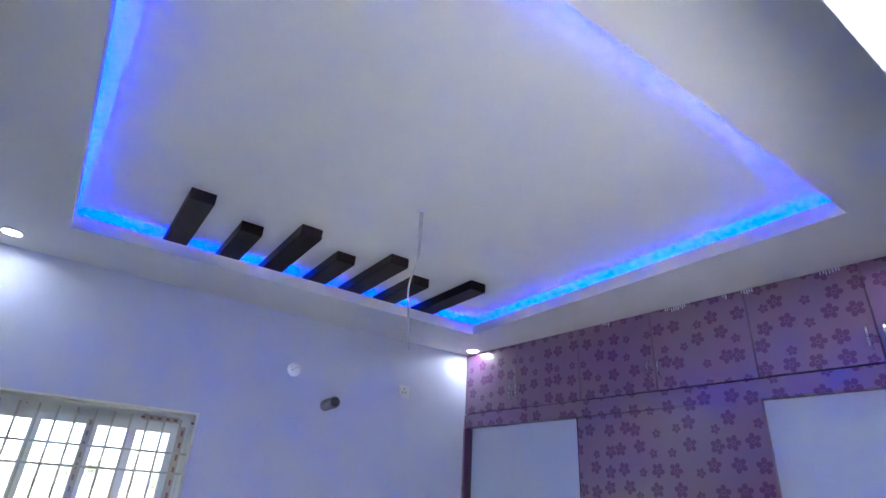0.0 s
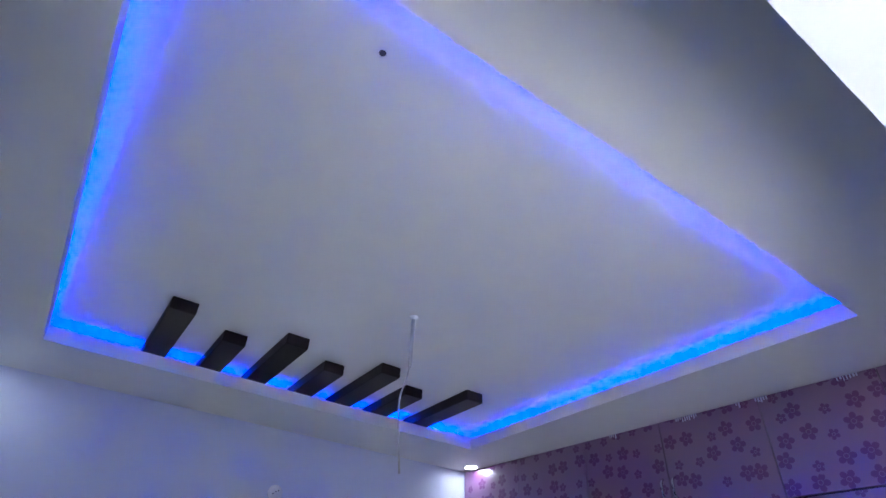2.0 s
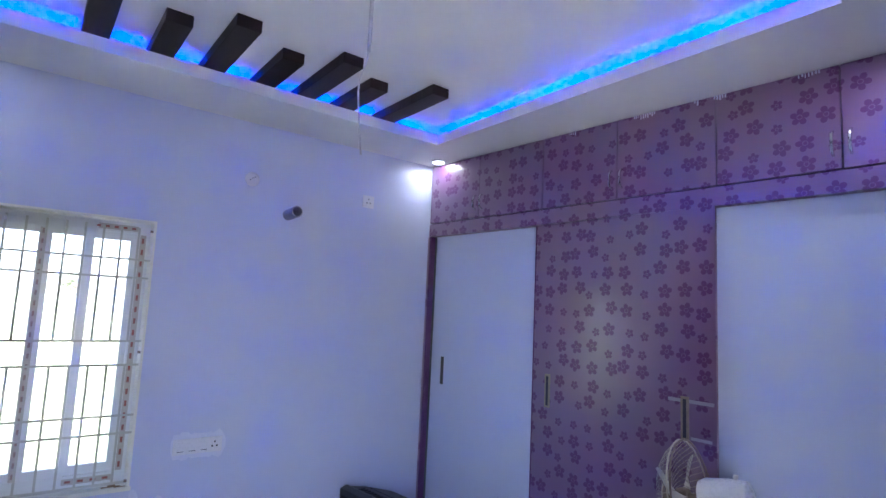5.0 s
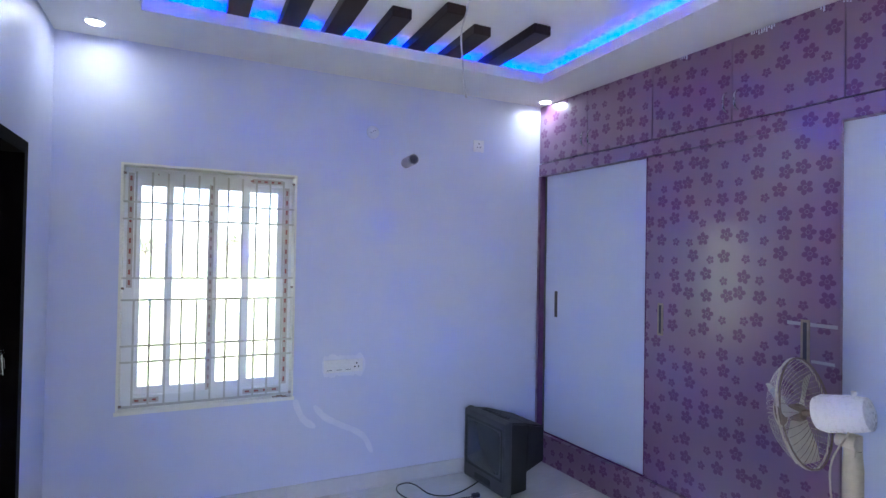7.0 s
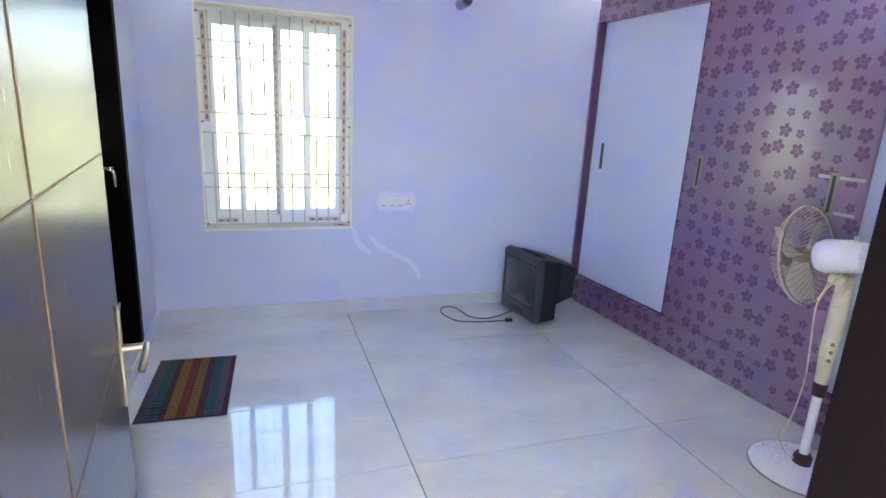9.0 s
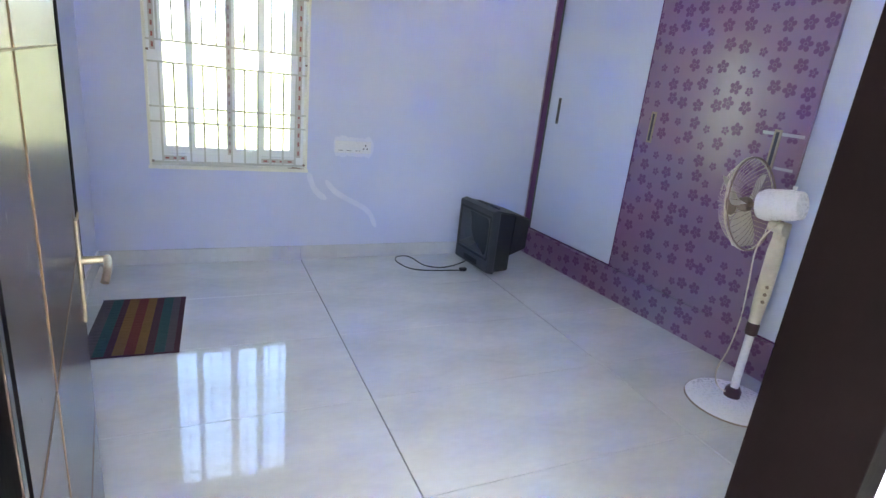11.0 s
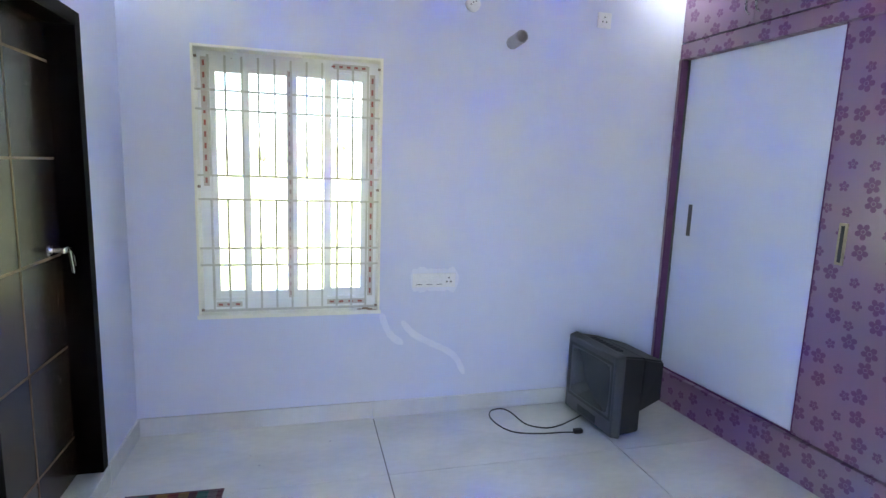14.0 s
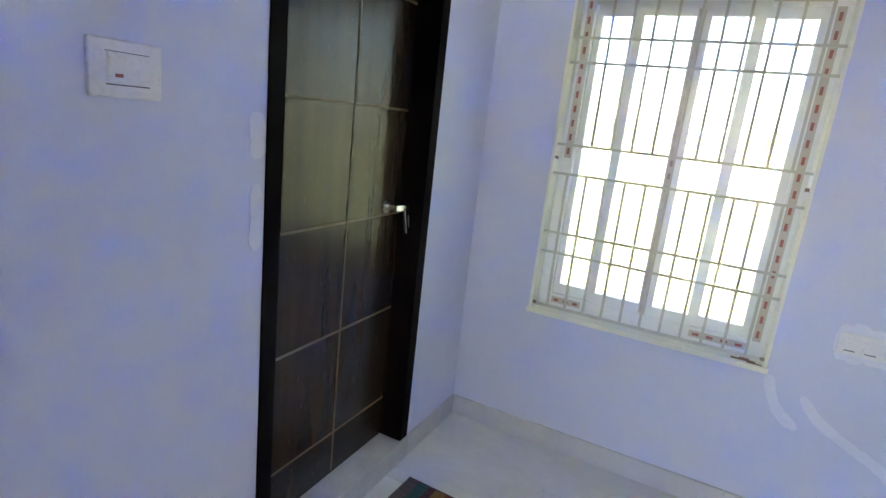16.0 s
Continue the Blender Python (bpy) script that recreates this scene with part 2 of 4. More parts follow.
def lathe(bm, profile, m=None, seg=28):
    """A turned body round the local z axis from (radius, height) pairs."""
    m = m or Matrix()
    rings = [[bm.verts.new(m @ Vector((r * math.cos(2 * math.pi * k / seg), r * math.sin(2 * math.pi * k / seg), h))) for k in range(seg)] for r, h in profile]
    for u, v in zip(rings, rings[1:]):
        for k in range(seg):
            bm.faces.new((u[k], u[(k + 1) % seg], v[(k + 1) % seg], v[k]))
    bm.faces.new(list(reversed(rings[0])))
    bm.faces.new(rings[-1])
    return bm


def curve_points(ctrl, n=8):
    """A smooth line through control points."""
    c = [Vector(p) for p in ctrl]
    c = [2 * c[0] - c[1], *c, 2 * c[-1] - c[-2]]
    out = []
    for i in range(1, len(c) - 2):
        for k in range(n):
            t = k / n
            p0, p1, p2, p3 = c[i - 1], c[i], c[i + 1], c[i + 2]
            out.append(0.5 * (2 * p1 + (p2 - p0) * t + (2 * p0 - 5 * p1 + 4 * p2 - p3) * t * t + (3 * p1 - p0 - 3 * p2 + p3) * t ** 3))
    return [*out, c[-2]]


def part(name, bm, material, parent=None, label="", smooth=False):
    bmesh.ops.recalc_face_normals(bm, faces=bm.faces)
    me = bpy.data.meshes.new(name)
    bm.to_mesh(me)
    bm.free()
    me.materials.append(material)
    if smooth:
        for p in me.polygons:
            p.use_smooth = True
        me.set_sharp_from_angle(angle=radians(40))
    ob = new(name, me)
    ob.parent = parent
    return tagged(ob, label)


def thing(name, m, label, category, group=""):
    ob = new(name)
    ob.empty_display_size = 0.1
    ob.matrix_basis = m
    return tagged(ob, label, category, group)


def setting(name, bm, material, label="", category=""):
    return tagged(part(name, bm, material), label, category, kind="structure")


def B(*boxes, bevel=0.0):
    bm = bmesh.new()
    for lo, hi in boxes:
        box(bm, lo, hi, bevel)
    return bm


# ---- the room: x from the door wall to the wardrobes, y = 0 the window wall ----
CZ, TOP = 2.645, 2.95
WX0, WX1, WZ0, WZ1 = 0.312, 1.246, 0.624, 1.985
BACK = -3.125
DX0, DX1, DZ = 0.42, 1.485, 2.0

setting("wall_north", B(((-0.2, 0, -0.1), (WX0, 0.23, TOP)), ((WX1, 0, -0.1), (4.0, 0.23, TOP)), ((WX0, 0, -0.1), (WX1, 0.23, WZ0)), ((WX0, 0, WZ1), (WX1, 0.23, TOP))), WALL, "pale lilac painted wall with a window opening", "wall")
BY0, BY1, BZ = -1.285, -0.445, 1.975
setting("wall_west", B(((-0.2, BACK - 0.19, -0.1), (0, BY0, TOP)), ((-0.2, BY1, -0.1), (0, 0, TOP)), ((-0.2, BY0, BZ), (0, BY1, TOP))), WALL, "pale lilac painted wall with a bathroom doorway", "wall")
setting("wall_south", B(((0, BACK - 0.19, -0.1), (DX0 - 0.06, BACK, TOP)), ((DX1 + 0.06, BACK - 0.19, -0.1), (4.0, BACK, TOP)), ((DX0 - 0.06, BACK - 0.19, DZ + 0.06), (DX1 + 0.06, BACK, TOP)), ((DX0 - 0.06, BACK - 0.058, DZ + 0.002), (DX1 + 0.06, BACK, DZ + 0.06))), WALL, "pale lilac painted wall round the entrance", "wall")
setting("wall_east", B(((3.8, BACK, -0.1), (4.0, 0, TOP)), ((3.25, BACK, 0), (3.8, -3.045, TOP))), WALL, "pale lilac painted wall behind the wardrobe", "wall")
setting("wall_bathroom", B(((-0.6, BY0 - 0.2, -0.1), (-0.5, BY1 + 0.2, TOP))), HALL, "plain wall closing the bathroom", "wall")
# unseen slab, added to keep sun and sky light out from above
setting("roof_slab", B(((-0.7, BACK - 0.19, TOP), (4.0, 0.23, TOP + 0.15)), ((-2.75, -5.25, TOP), (4.0, BACK - 0.191, TOP + 0.15))), CEIL, "plain unseen slab closing room and hall from the sky", "ceiling")
setting("floor_base", B(((-0.7, BACK - 0.19, -0.2), (4.0, 0.0, -0.012)), ((-2.75, -5.25, -0.2), (4.0, BACK - 0.191, -0.013))), GROUT, "grey screed and grout under the tiles", "floor")

# false ceiling with a sunk tray
TX0, TX1, TY0, TY1 = 0.425, 2.727, -2.642, -0.46
TZ, SET, LIP = 2.762, 0.115, 0.062
bm = B(((0, TY1, CZ), (3.75, 0, CZ + 0.02)), ((0, BACK, CZ), (3.75, TY0, CZ + 0.02)), ((0, TY0, CZ), (TX0, TY1, CZ + 0.02)), ((TX1, TY0, CZ), (3.75, TY1, CZ + 0.02)))
for lo, hi in (((TX0, TY1 - 0.0, 0), (TX1, TY1 + 0.006, 0)), ((TX0, TY0 - 0.006, 0), (TX1, TY0, 0)), ((TX0 - 0.006, TY0, 0), (TX0, TY1, 0)), ((TX1, TY0, 0), (TX1 + 0.006, TY1, 0))):
    box(bm, (lo[0], lo[1], CZ + 0.02), (hi[0], hi[1], CZ + LIP))
for lo, hi in (((TX0 - SET - 0.02, TY1 + SET), (TX1 + SET + 0.02, TY1 + SET + 0.02)), ((TX0 - SET - 0.02, TY0 - SET - 0.02), (TX1 + SET + 0.02, TY0 - SET)), ((TX0 - SET - 0.02, TY0 - SET), (TX0 - SET, TY1 + SET)), ((TX1 + SET, TY0 - SET), (TX1 + SET + 0.02, TY1 + SET))):
    box(bm, (*lo, CZ + 0.02), (*hi, TZ))
box(bm, (TX0 - SET - 0.02, TY0 - SET - 0.02, TZ), (TX1 + SET + 0.02, TY1 + SET + 0.02, TZ + 0.02))
setting("ceiling", bm, CEIL, "white plasterboard false ceiling with a sunk tray", "ceiling")

# LED strips lying on the ledge behind the lip; the west one was laid askew
def led_strip(p0, p1):
    """A thin strip along the ledge, with its lamp rows facing up."""
    a, b_ = Vector((*p0, CZ + 0.0205)), Vector((*p1, CZ + 0.0205))
    side = (b_ - a).cross(Vector((0, 0, 1))).normalized() * 0.002
    bm = bmesh.new()
    low = [bm.verts.new(v) for v in (a - side, a + side, b_ + side, b_ - side)]
    high = [bm.verts.new(v.co + Vector((0, 0, 0.003))) for v in low]
    bm.faces.new(low)
    bm.faces.new(high)
    for k in range(4):
        bm.faces.new((low[k], low[(k + 1) % 4], high[(k + 1) % 4], high[k]))
    tagged(part("led_strip", bm, LED), "glowing blue LED strip on the ceiling ledge", "led strip", "cove lights")


led_strip((TX0, TY1 + 0.013), (TX1, TY1 + 0.013))
led_strip((TX1 + 0.013, TY0), (TX1 + 0.013, TY1))
led_strip((TX0, TY0 - 0.094), (TX1, TY0 - 0.094))
led_strip((TX0 - 0.072, TY0), (TX0 - 0.014, TY1))

# dark slats across the tray's window side
slat_right = (0.905, 1.165, 1.398, 1.655, 1.883, 2.12, 2.4)
for i, x in enumerate(slat_right):
    far = -0.985 if i % 2 == 0 else -0.825
    bm = B(((x - 0.105, far, 2.708), (x, TY1 + SET - 0.001, TZ - 0.001)), bevel=0.004)
    tagged(part("ceiling_slat", bm, SLAT), "long dark wooden slat on the ceiling tray" if i % 2 == 0 else "short dark wooden slat on the ceiling tray", "ceiling slat", "tray slats")


def downlight(x, y):
    t = thing("downlight", pose(x, y, CZ), "round white recessed ceiling downlight, switched on", "ceiling light", "downlights")
    bm = bmesh.new()
    lathe(bm, [(0.038, -0.0005), (0.05, -0.001), (0.052, -0.006), (0.04, -0.009), (0.037, -0.004)], seg=32)
    part("trim_ring", bm, PLASTIC, t, smooth=True)
    bm = bmesh.new()
    lathe(bm, [(0.036, -0.006), (0.030, -0.0075)], seg=24)
    part("diffuser", bm, LAMP, t, "glowing diffuser")
    lamp = new("downlight_beam", bpy.data.lights.new("downlight_beam", "SPOT"))
    lamp.data.energy, lamp.data.spot_size, lamp.data.spot_blend, lamp.data.shadow_soft_size = 0.027, radians(165), 0.9, 0.05
    lamp.data.color = (0.88, 1.0, 0.86)
    lamp.matrix_world = pose(x, y, CZ - 0.03)


downlight(0.205, -0.21)
downlight(2.975, -0.15)
downlight(2.98, -2.75)

bm = bmesh.new()
box(bm, (0.998, BACK - 0.075, DZ - 0.009), (1.018, BACK - 0.038, DZ + 0.0015), 0.002)
tagged(part("door_bracket", bm, PVC), "small grey bracket under the entrance lintel", "bracket")

# ceiling wire and the hole
bm = bmesh.new()
W0 = Vector((1.652, -1.456, TZ))
sweep(bm, curve_points([W0, W0 + Vector((0.002, 0, -0.12)), W0 + Vector((-0.004, 0.003, -0.25)), W0 + Vector((-0.03, 0.005, -0.36)), W0 + Vector((-0.022, 0.0, -0.5)), W0 + Vector((-0.006, 0, -0.62))]), 0.0036, 6)
wire = thing("hanging_wire", pose(0, 0, 0), "thin grey electric wire hanging from the ceiling", "wire")
part("flex", bm, WIRE, wire, smooth=True)
bm = bmesh.new()
rod(bm, W0, W0 - Vector((0, 0, 0.22)), 0.0085, 0.0075, 10)
part("sleeve", bm, WIRE, wire, smooth=True)
bm = bmesh.new()
rod(bm, W0 + Vector((0, 0, -0.012)), W0 + Vector((0, 0, 0.0)), 0.012, 0.02, 14)
part("hook_plate", bm, PLASTIC, wire, smooth=True)
bm = bmesh.new()
lathe(bm, [(0.008, -0.0015), (0.009, 0.0005)], pose(0.915, -2.458, TZ) , 9)
tagged(part("ceiling_hole", bm, SLOT), "small dark drilled hole in the ceiling tray", "hole")

# ---- window ----
setting("window_reveal", B(((WX0, 0.001, WZ0), (WX0 + 0.012, 0.228, WZ1)), ((WX1 - 0.012, 0.001, WZ0), (WX1, 0.228, WZ1)), ((WX0 + 0.012, 0.001, WZ1 - 0.012), (WX1 - 0.012, 0.228, WZ1)), ((WX0 - 0.006, -0.008, WZ0 - 0.008), (WX1 + 0.006, 0.228, WZ0 + 0.012))), REVEAL, "cream painted window reveal", "window")
win = tagged(new("window_1"), "white uPVC sliding window with protective tape left on", "window", kind="structure")
FY0, FY1 = 0.10, 0.16
ax0, ax1, az0, az1 = WX0 + 0.012, WX1 - 0.012, WZ0 + 0.012, WZ1 - 0.012
part("window_frame", B(((ax0, FY0, az0), (ax0 + 0.055, FY1, az1)), ((ax1 - 0.055, FY0, az0), (ax1, FY1, az1)), ((ax0 + 0.055, FY0, az0), (ax1 - 0.055, FY1, az0 + 0.055)), ((ax0 + 0.055, FY0, az1 - 0.055), (ax1 - 0.055, FY1, az1))), UPVC, win)
cuts = (ax0 + 0.055, 0.548, 0.783, 0.966, ax1 - 0.055)
for i in range(4):
    x0, x1 = cuts[i], cuts[i + 1]
    y0 = FY0 + (0.004 if i in (1, 2) else 0.028)
    z0, z1 = az0 + 0.055, az1 - 0.055
    l, r = (0.024, 0.02) if i % 2 == 0 else (0.02, 0.03)
    b = B(((x0, y0, z0), (x0 + l, y0 + 0.022, z1)), ((x1 - r, y0, z0), (x1, y0 + 0.022, z1)), ((x0 + l, y0, z0), (x1 - r, y0 + 0.022, z0 + 0.045)), ((x0 + l, y0, z1 - 0.04), (x1 - r, y0 + 0.022, z1)))
    s = part("sash", b, UPVC, win)
    p = part("pane", B(((x0 + l, y0 + 0.009, z0 + 0.045), (x1 - r, y0 + 0.013, z1 - 0.04))), GLASS, s)
    p.visible_shadow = False
# protective tape with red print on the frame
def tape(lo, hi, n, along, ink=RED):
    s = part("tape", B((lo, hi)), TAPE, win, "beige protective tape with red print")
    bm = bmesh.new()
    for k in range(n):
        a = (k + 0.25) / n
        b_ = (k + 0.72) / n
        l2, h2 = list(lo), list(hi)
        l2[along] = lo[along] + (hi[along] - lo[along]) * a
        h2[along] = lo[along] + (hi[along] - lo[along]) * b_
        o = 0 if along == 2 else 2
        l2[o] += 0.3 * (hi[o] - lo[o])
        h2[o] -= 0.32 * (hi[o] - lo[o])
        l2[1] -= 0.0012
        h2[1] = lo[1] - 0.0002
        box(bm, l2, h2)
    tagged(part("printed_mark", bm, ink, s), kind="stuff")


tape((ax0 + 0.016, FY0 - 0.002, 1.30), (ax0 + 0.044, FY0 - 0.0005, az1 - 0.03), 11, 2)
tape((ax1 - 0.046, FY0 - 0.002, az0 + 0.06), (ax1 - 0.018, FY0 - 0.0005, az1 - 0.06), 20, 2)
tape((0.757, FY0 + 0.002, az0 + 0.06), (0.783, FY0 + 0.0035, az1 - 0.06), 24, 2, TAPE_INK)
tape((ax0 + 0.05, FY0 - 0.002, az1 - 0.044), (ax0 + 0.2, FY0 - 0.0005, az1 - 0.016), 3, 0)
tape((ax1 - 0.26, FY0 - 0.002, az1 - 0.044), (ax1 - 0.06, FY0 - 0.0005, az1 - 0.016), 5, 0)
tape((ax0 + 0.06, FY0 - 0.002, az0 + 0.016), (ax0 + 0.19, FY0 - 0.0005, az0 + 0.044), 3, 0)
tape((ax1 - 0.27, FY0 - 0.002, az0 + 0.016), (ax1 - 0.06, FY0 - 0.0005, az0 + 0.044), 4, 0)

# loose clear film hanging from the head of the frame
bm = bmesh.new()
cols = []
for i in range(25):
    s = i / 24
    x = ax0 + 0.05 + s * 0.62
    sag = 0.035 + 0.03 * abs(math.sin(s * 7.5)) + 0.012 * math.sin(s * 19)
    cols.append([bm.verts.new((x, FY0 - 0.006 - 0.004 * math.sin(s * 23 + k), az1 - 0.012 - sag * k / 3)) for k in range(4)])
for u, v in zip(cols, cols[1:]):
    for k in range(3):
        bm.faces.new((u[k], u[k + 1], v[k + 1], v[k]))
bmesh.ops.solidify(bm, geom=list(bm.faces), thickness=0.0006)
part("protective_film", bm, UPVC, win, "torn whitish protective film", smooth=True)

# rust run on the sill under the grille's corner
bm = bmesh.new()
for k, (w, d) in enumerate(((0.05, 0.012), (0.085, 0.02), (0.035, 0.028))):
    x1 = WX1 - 0.016 - 0.02 * k
    box(bm, (x1 - w, 0.004 + 0.012 * k, WZ0 + 0.0121), (x1, 0.004 + 0.012 * k + d, WZ0 + 0.0126 + 0.0002 * k))
tagged(part("rust_stain", bm, RUST), "small brown rust stain on the window sill", "stain")

# steel grille in the reveal
gr = thing("window_grille", pose(0, 0, 0), "cream painted steel security grille in the window reveal", "grille")
gx0, gx1, gz0, gz1 = WX0 + 0.012, WX1 - 0.012, WZ0 + 0.012, WZ1 - 0.012
bars = (1.775, 1.681, 1.356, 1.236, 0.984, 0.896)
for z in bars:
    part("crossbar", B(((gx0, 0.020, z - 0.005), (gx1, 0.026, z + 0.005))), GRILLE, gr)
part("bottom_bar", B(((gx0, 0.018, gz0 + 0.012), (gx1, 0.026, gz0 + 0.024))), GRILLE, gr)
for i in range(11):
    x = 0.385 + i * 0.0785
    for z0, z1 in ((1.356, gz1 - 0.03), (gz0 + 0.024, 1.236)):
        part("upright", B(((x - 0.005, 0.0265, z0), (x + 0.005, 0.0365, z1))), GRILLE, gr)
for x, z in ((gx0, 1.30), (gx1 - 0.014, 1.30), (gx0, 1.93), (gx1 - 0.014, 1.93), (gx0, 0.66), (gx1 - 0.014, 0.66)):
    part("fixing_lug", B(((x, 0.012, z - 0.006), (x + 0.014, 0.02, z + 0.006))), DUST, gr)

# ---- bathroom door ----
def door_leaf(parent, w, z0, z1, rows, cols=(0.5,)):
    """A leaf in the local x-z plane from the hinge at x=0, its face towards -y; gold lines let into both faces."""
    s = part("leaf", B(((0, 0, z0), (w, 0.035, z1)), bevel=0.002), LEAF, parent)
    for face in (-0.0012, 0.035):
        for z in rows:
            part("inlay_strip", B(((0.012, face, z - 0.0016), (w - 0.012, face + 0.0012, z + 0.0016))), INLAY, s)
        for c in cols:
            part("inlay_strip", B(((w * c - 0.0016, face - 0.0004, z0 + 0.02), (w * c + 0.0016, face + 0.0016, z1 - 0.02))), INLAY, s)
    return s


bd = tagged(new("door_1"), "closed dark walnut bathroom door with thin gold inlay lines", "door", kind="structure")
bd.matrix_basis = Matrix()
part("door_frame", B(((-0.14, BY0, 0.095), (0.004, BY0 + 0.055, BZ)), ((-0.14, BY1 - 0.055, 0.095), (0.004, BY1, BZ)), ((-0.14, BY0 + 0.055, BZ - 0.055), (0.004, BY1 - 0.055, BZ)), bevel=0.002), FRAME_WOOD, bd)
leaf_holder = part("door_panel", B(((-0.13, BY0 + 0.056, 0.1), (-0.095, BY1 - 0.056, BZ - 0.056))), LEAF, bd)
ly0, ly1 = BY0 + 0.056, BY1 - 0.056
for z in (0.27, 0.664, 1.045, 1.42, 1.78):
    part("inlay_strip", B(((-0.095, ly0 + 0.006, z - 0.0045), (-0.0938, ly1 - 0.006, z + 0.0045))), INLAY, leaf_holder)
part("inlay_strip", B(((-0.095, -0.8305, 0.11), (-0.0934, -0.8215, BZ - 0.06))), INLAY, leaf_holder)
setting("threshold", B(((-0.2, BY0, -0.01), (0.012, BY1, 0.095)), bevel=0.004), MARBLE, "raised grey marble threshold of the bathroom", "threshold")
bm = bmesh.new()
rod(bm, (-0.095, -0.60, 1.075), (-0.087, -0.60, 1.075), 0.026, 0.024, 24)
hd = part("door_handle", bm, CHROME, bd, "chrome lever handle with a flat end", smooth=True)
bm = bmesh.new()
rod(bm, (-0.088, -0.60, 1.075), (-0.047, -0.60, 1.075), 0.010, 0.009, 14)
part("spindle", bm, CHROME, hd, smooth=True)
bm = B(((-0.054, -0.612, 1.064), (-0.040, -0.532, 1.086)), bevel=0.003)
part("lever", bm, CHROME, hd)
bm = bmesh.new()
box(bm, (-0.006, -0.02, -0.098), (0.006, 0.02, 0.008), 0.003)
bmesh.ops.transform(bm, matrix=pose(-0.047, -0.536, 1.072, 16, 0, 0), verts=bm.verts)
part("lever_end", bm, CHROME, hd, "bright flat lever end")
bm = B(((0.0058, -0.004, -0.075), (0.0066, 0.004, -0.03)))
bmesh.ops.transform(bm, matrix=pose(-0.047, -0.536, 1.072, 16, 0, 0), verts=bm.verts)
part("lever_slot", bm, SLOT, hd)

# ---- entrance door ----
FRY0, FRY1 = BACK - 0.195, BACK - 0.059
setting("door_frame_entrance", B(((DX0 - 0.06, FRY0, 0), (DX0, BACK - 0.006, DZ + 0.001)), ((DX1, FRY0, 0), (DX1 + 0.06, BACK - 0.006, DZ + 0.001)), ((DX0, FRY0, DZ), (DX1, FRY1, DZ + 0.06)), bevel=0.002), FRAME_WOOD, "dark stained wooden entrance door frame", "door frame")
ed = tagged(new("door_2"), "open dark glossy walnut entrance door with gold inlay lines", "door", kind="structure")
ed.matrix_basis = pose(DX0 + 0.002, BACK - 0.036, 0.01, 0, 0, 96.7)
LW, HZ = 0.945, 0.82
door_leaf(ed, LW, 0.0, DZ - 0.015, (0.41, 0.85, 1.29, 1.73), (0.3,))
for face, sgn in ((-0.006, -1), (0.035, 1)):
    hp = part("handle_plate", B(((LW - 0.055, face, HZ - 0.15), (LW - 0.02, face + 0.006, HZ + 0.10)), bevel=0.002), BRASS, ed, "satin brass handle plate")
    bm = bmesh.new()
    yb = face if sgn < 0 else face + 0.006
    rod(bm, (LW - 0.038, yb, HZ), (LW - 0.038, yb + sgn * 0.05, HZ), 0.010, 0.009, 12)
    part("spindle", bm, BRASS, hp, smooth=True)
    bm = bmesh.new()
    sweep(bm, curve_points([(LW - 0.03, yb + sgn * 0.05, HZ), (LW - 0.07, yb + sgn * 0.052, HZ), (LW - 0.12, yb + sgn * 0.05, HZ - 0.004), (LW - 0.14, yb + sgn * 0.044, HZ - 0.02)], 5), 0.009, 10)
    part("lever", bm, BRASS, hp, smooth=True)
    part("plate_tip", B(((LW - 0.054, yb + sgn * 0.001 - 0.002, HZ + 0.103), (LW - 0.021, yb + sgn * 0.001 + 0.002, HZ + 0.113))), BRASS, hp)

# ---- wardrobe wall, set four degrees off the room's axis ----
WM = pose(3.03, 0, 0, 0, 0, 4.0)
wd = thing("wardrobe", WM @ pose(0, -0.003, 0), "built-in purple wardrobe with white and floral sliding doors", "wardrobe")
END = -3.03
part("plinth", B(((0.012, END, 0), (0.10, -0.006, 0.19)), ((0.0, END, 0.19), (0.10, -0.006, 0.212)), bevel=0.002), PURPLE, wd)
part("side_frame", B(((0.0, -0.03, 0.212), (0.10, -0.002, 2.117))), TRIM, wd)
part("side_frame_lip", B(((-0.006, -0.014, 0.212), (0.0, -0.002, 2.117)), bevel=0.001), PURPLE, wd)
part("side_channel", B(((0.038, -0.034, 0.222), (0.052, -0.0305, 2.117))), SLOT, wd)
part("track", B(((0.03, END, 0.2121), (0.036, -0.03, 0.22)), ((0.062, END, 0.2121), (0.066, -0.03, 0.22))), TRIM, wd)
part("fascia", B(((0.0, END, 2.12), (0.10, -0.002, 2.208)), bevel=0.0015), PURPLE, wd)
part("carcass", B(((0.10, END, 0.0), (0.12, -0.002, 2.208))), CARCASS, wd)


def bar_handle(parent, y, z0, z1, x0):
    bm = B(((x0 - 0.006, y - 0.019, z0), (x0, y + 0.019, z1)), bevel=0.0015)
    h_ = part("handle", bm, BRASS, parent, "recessed satin steel pull handle")
    part("recess", B(((x0 - 0.0068, y - 0.008, z0 + 0.012), (x0 - 0.0058, y + 0.008, z1 - 0.012))), SLOT, h_)
    return h_


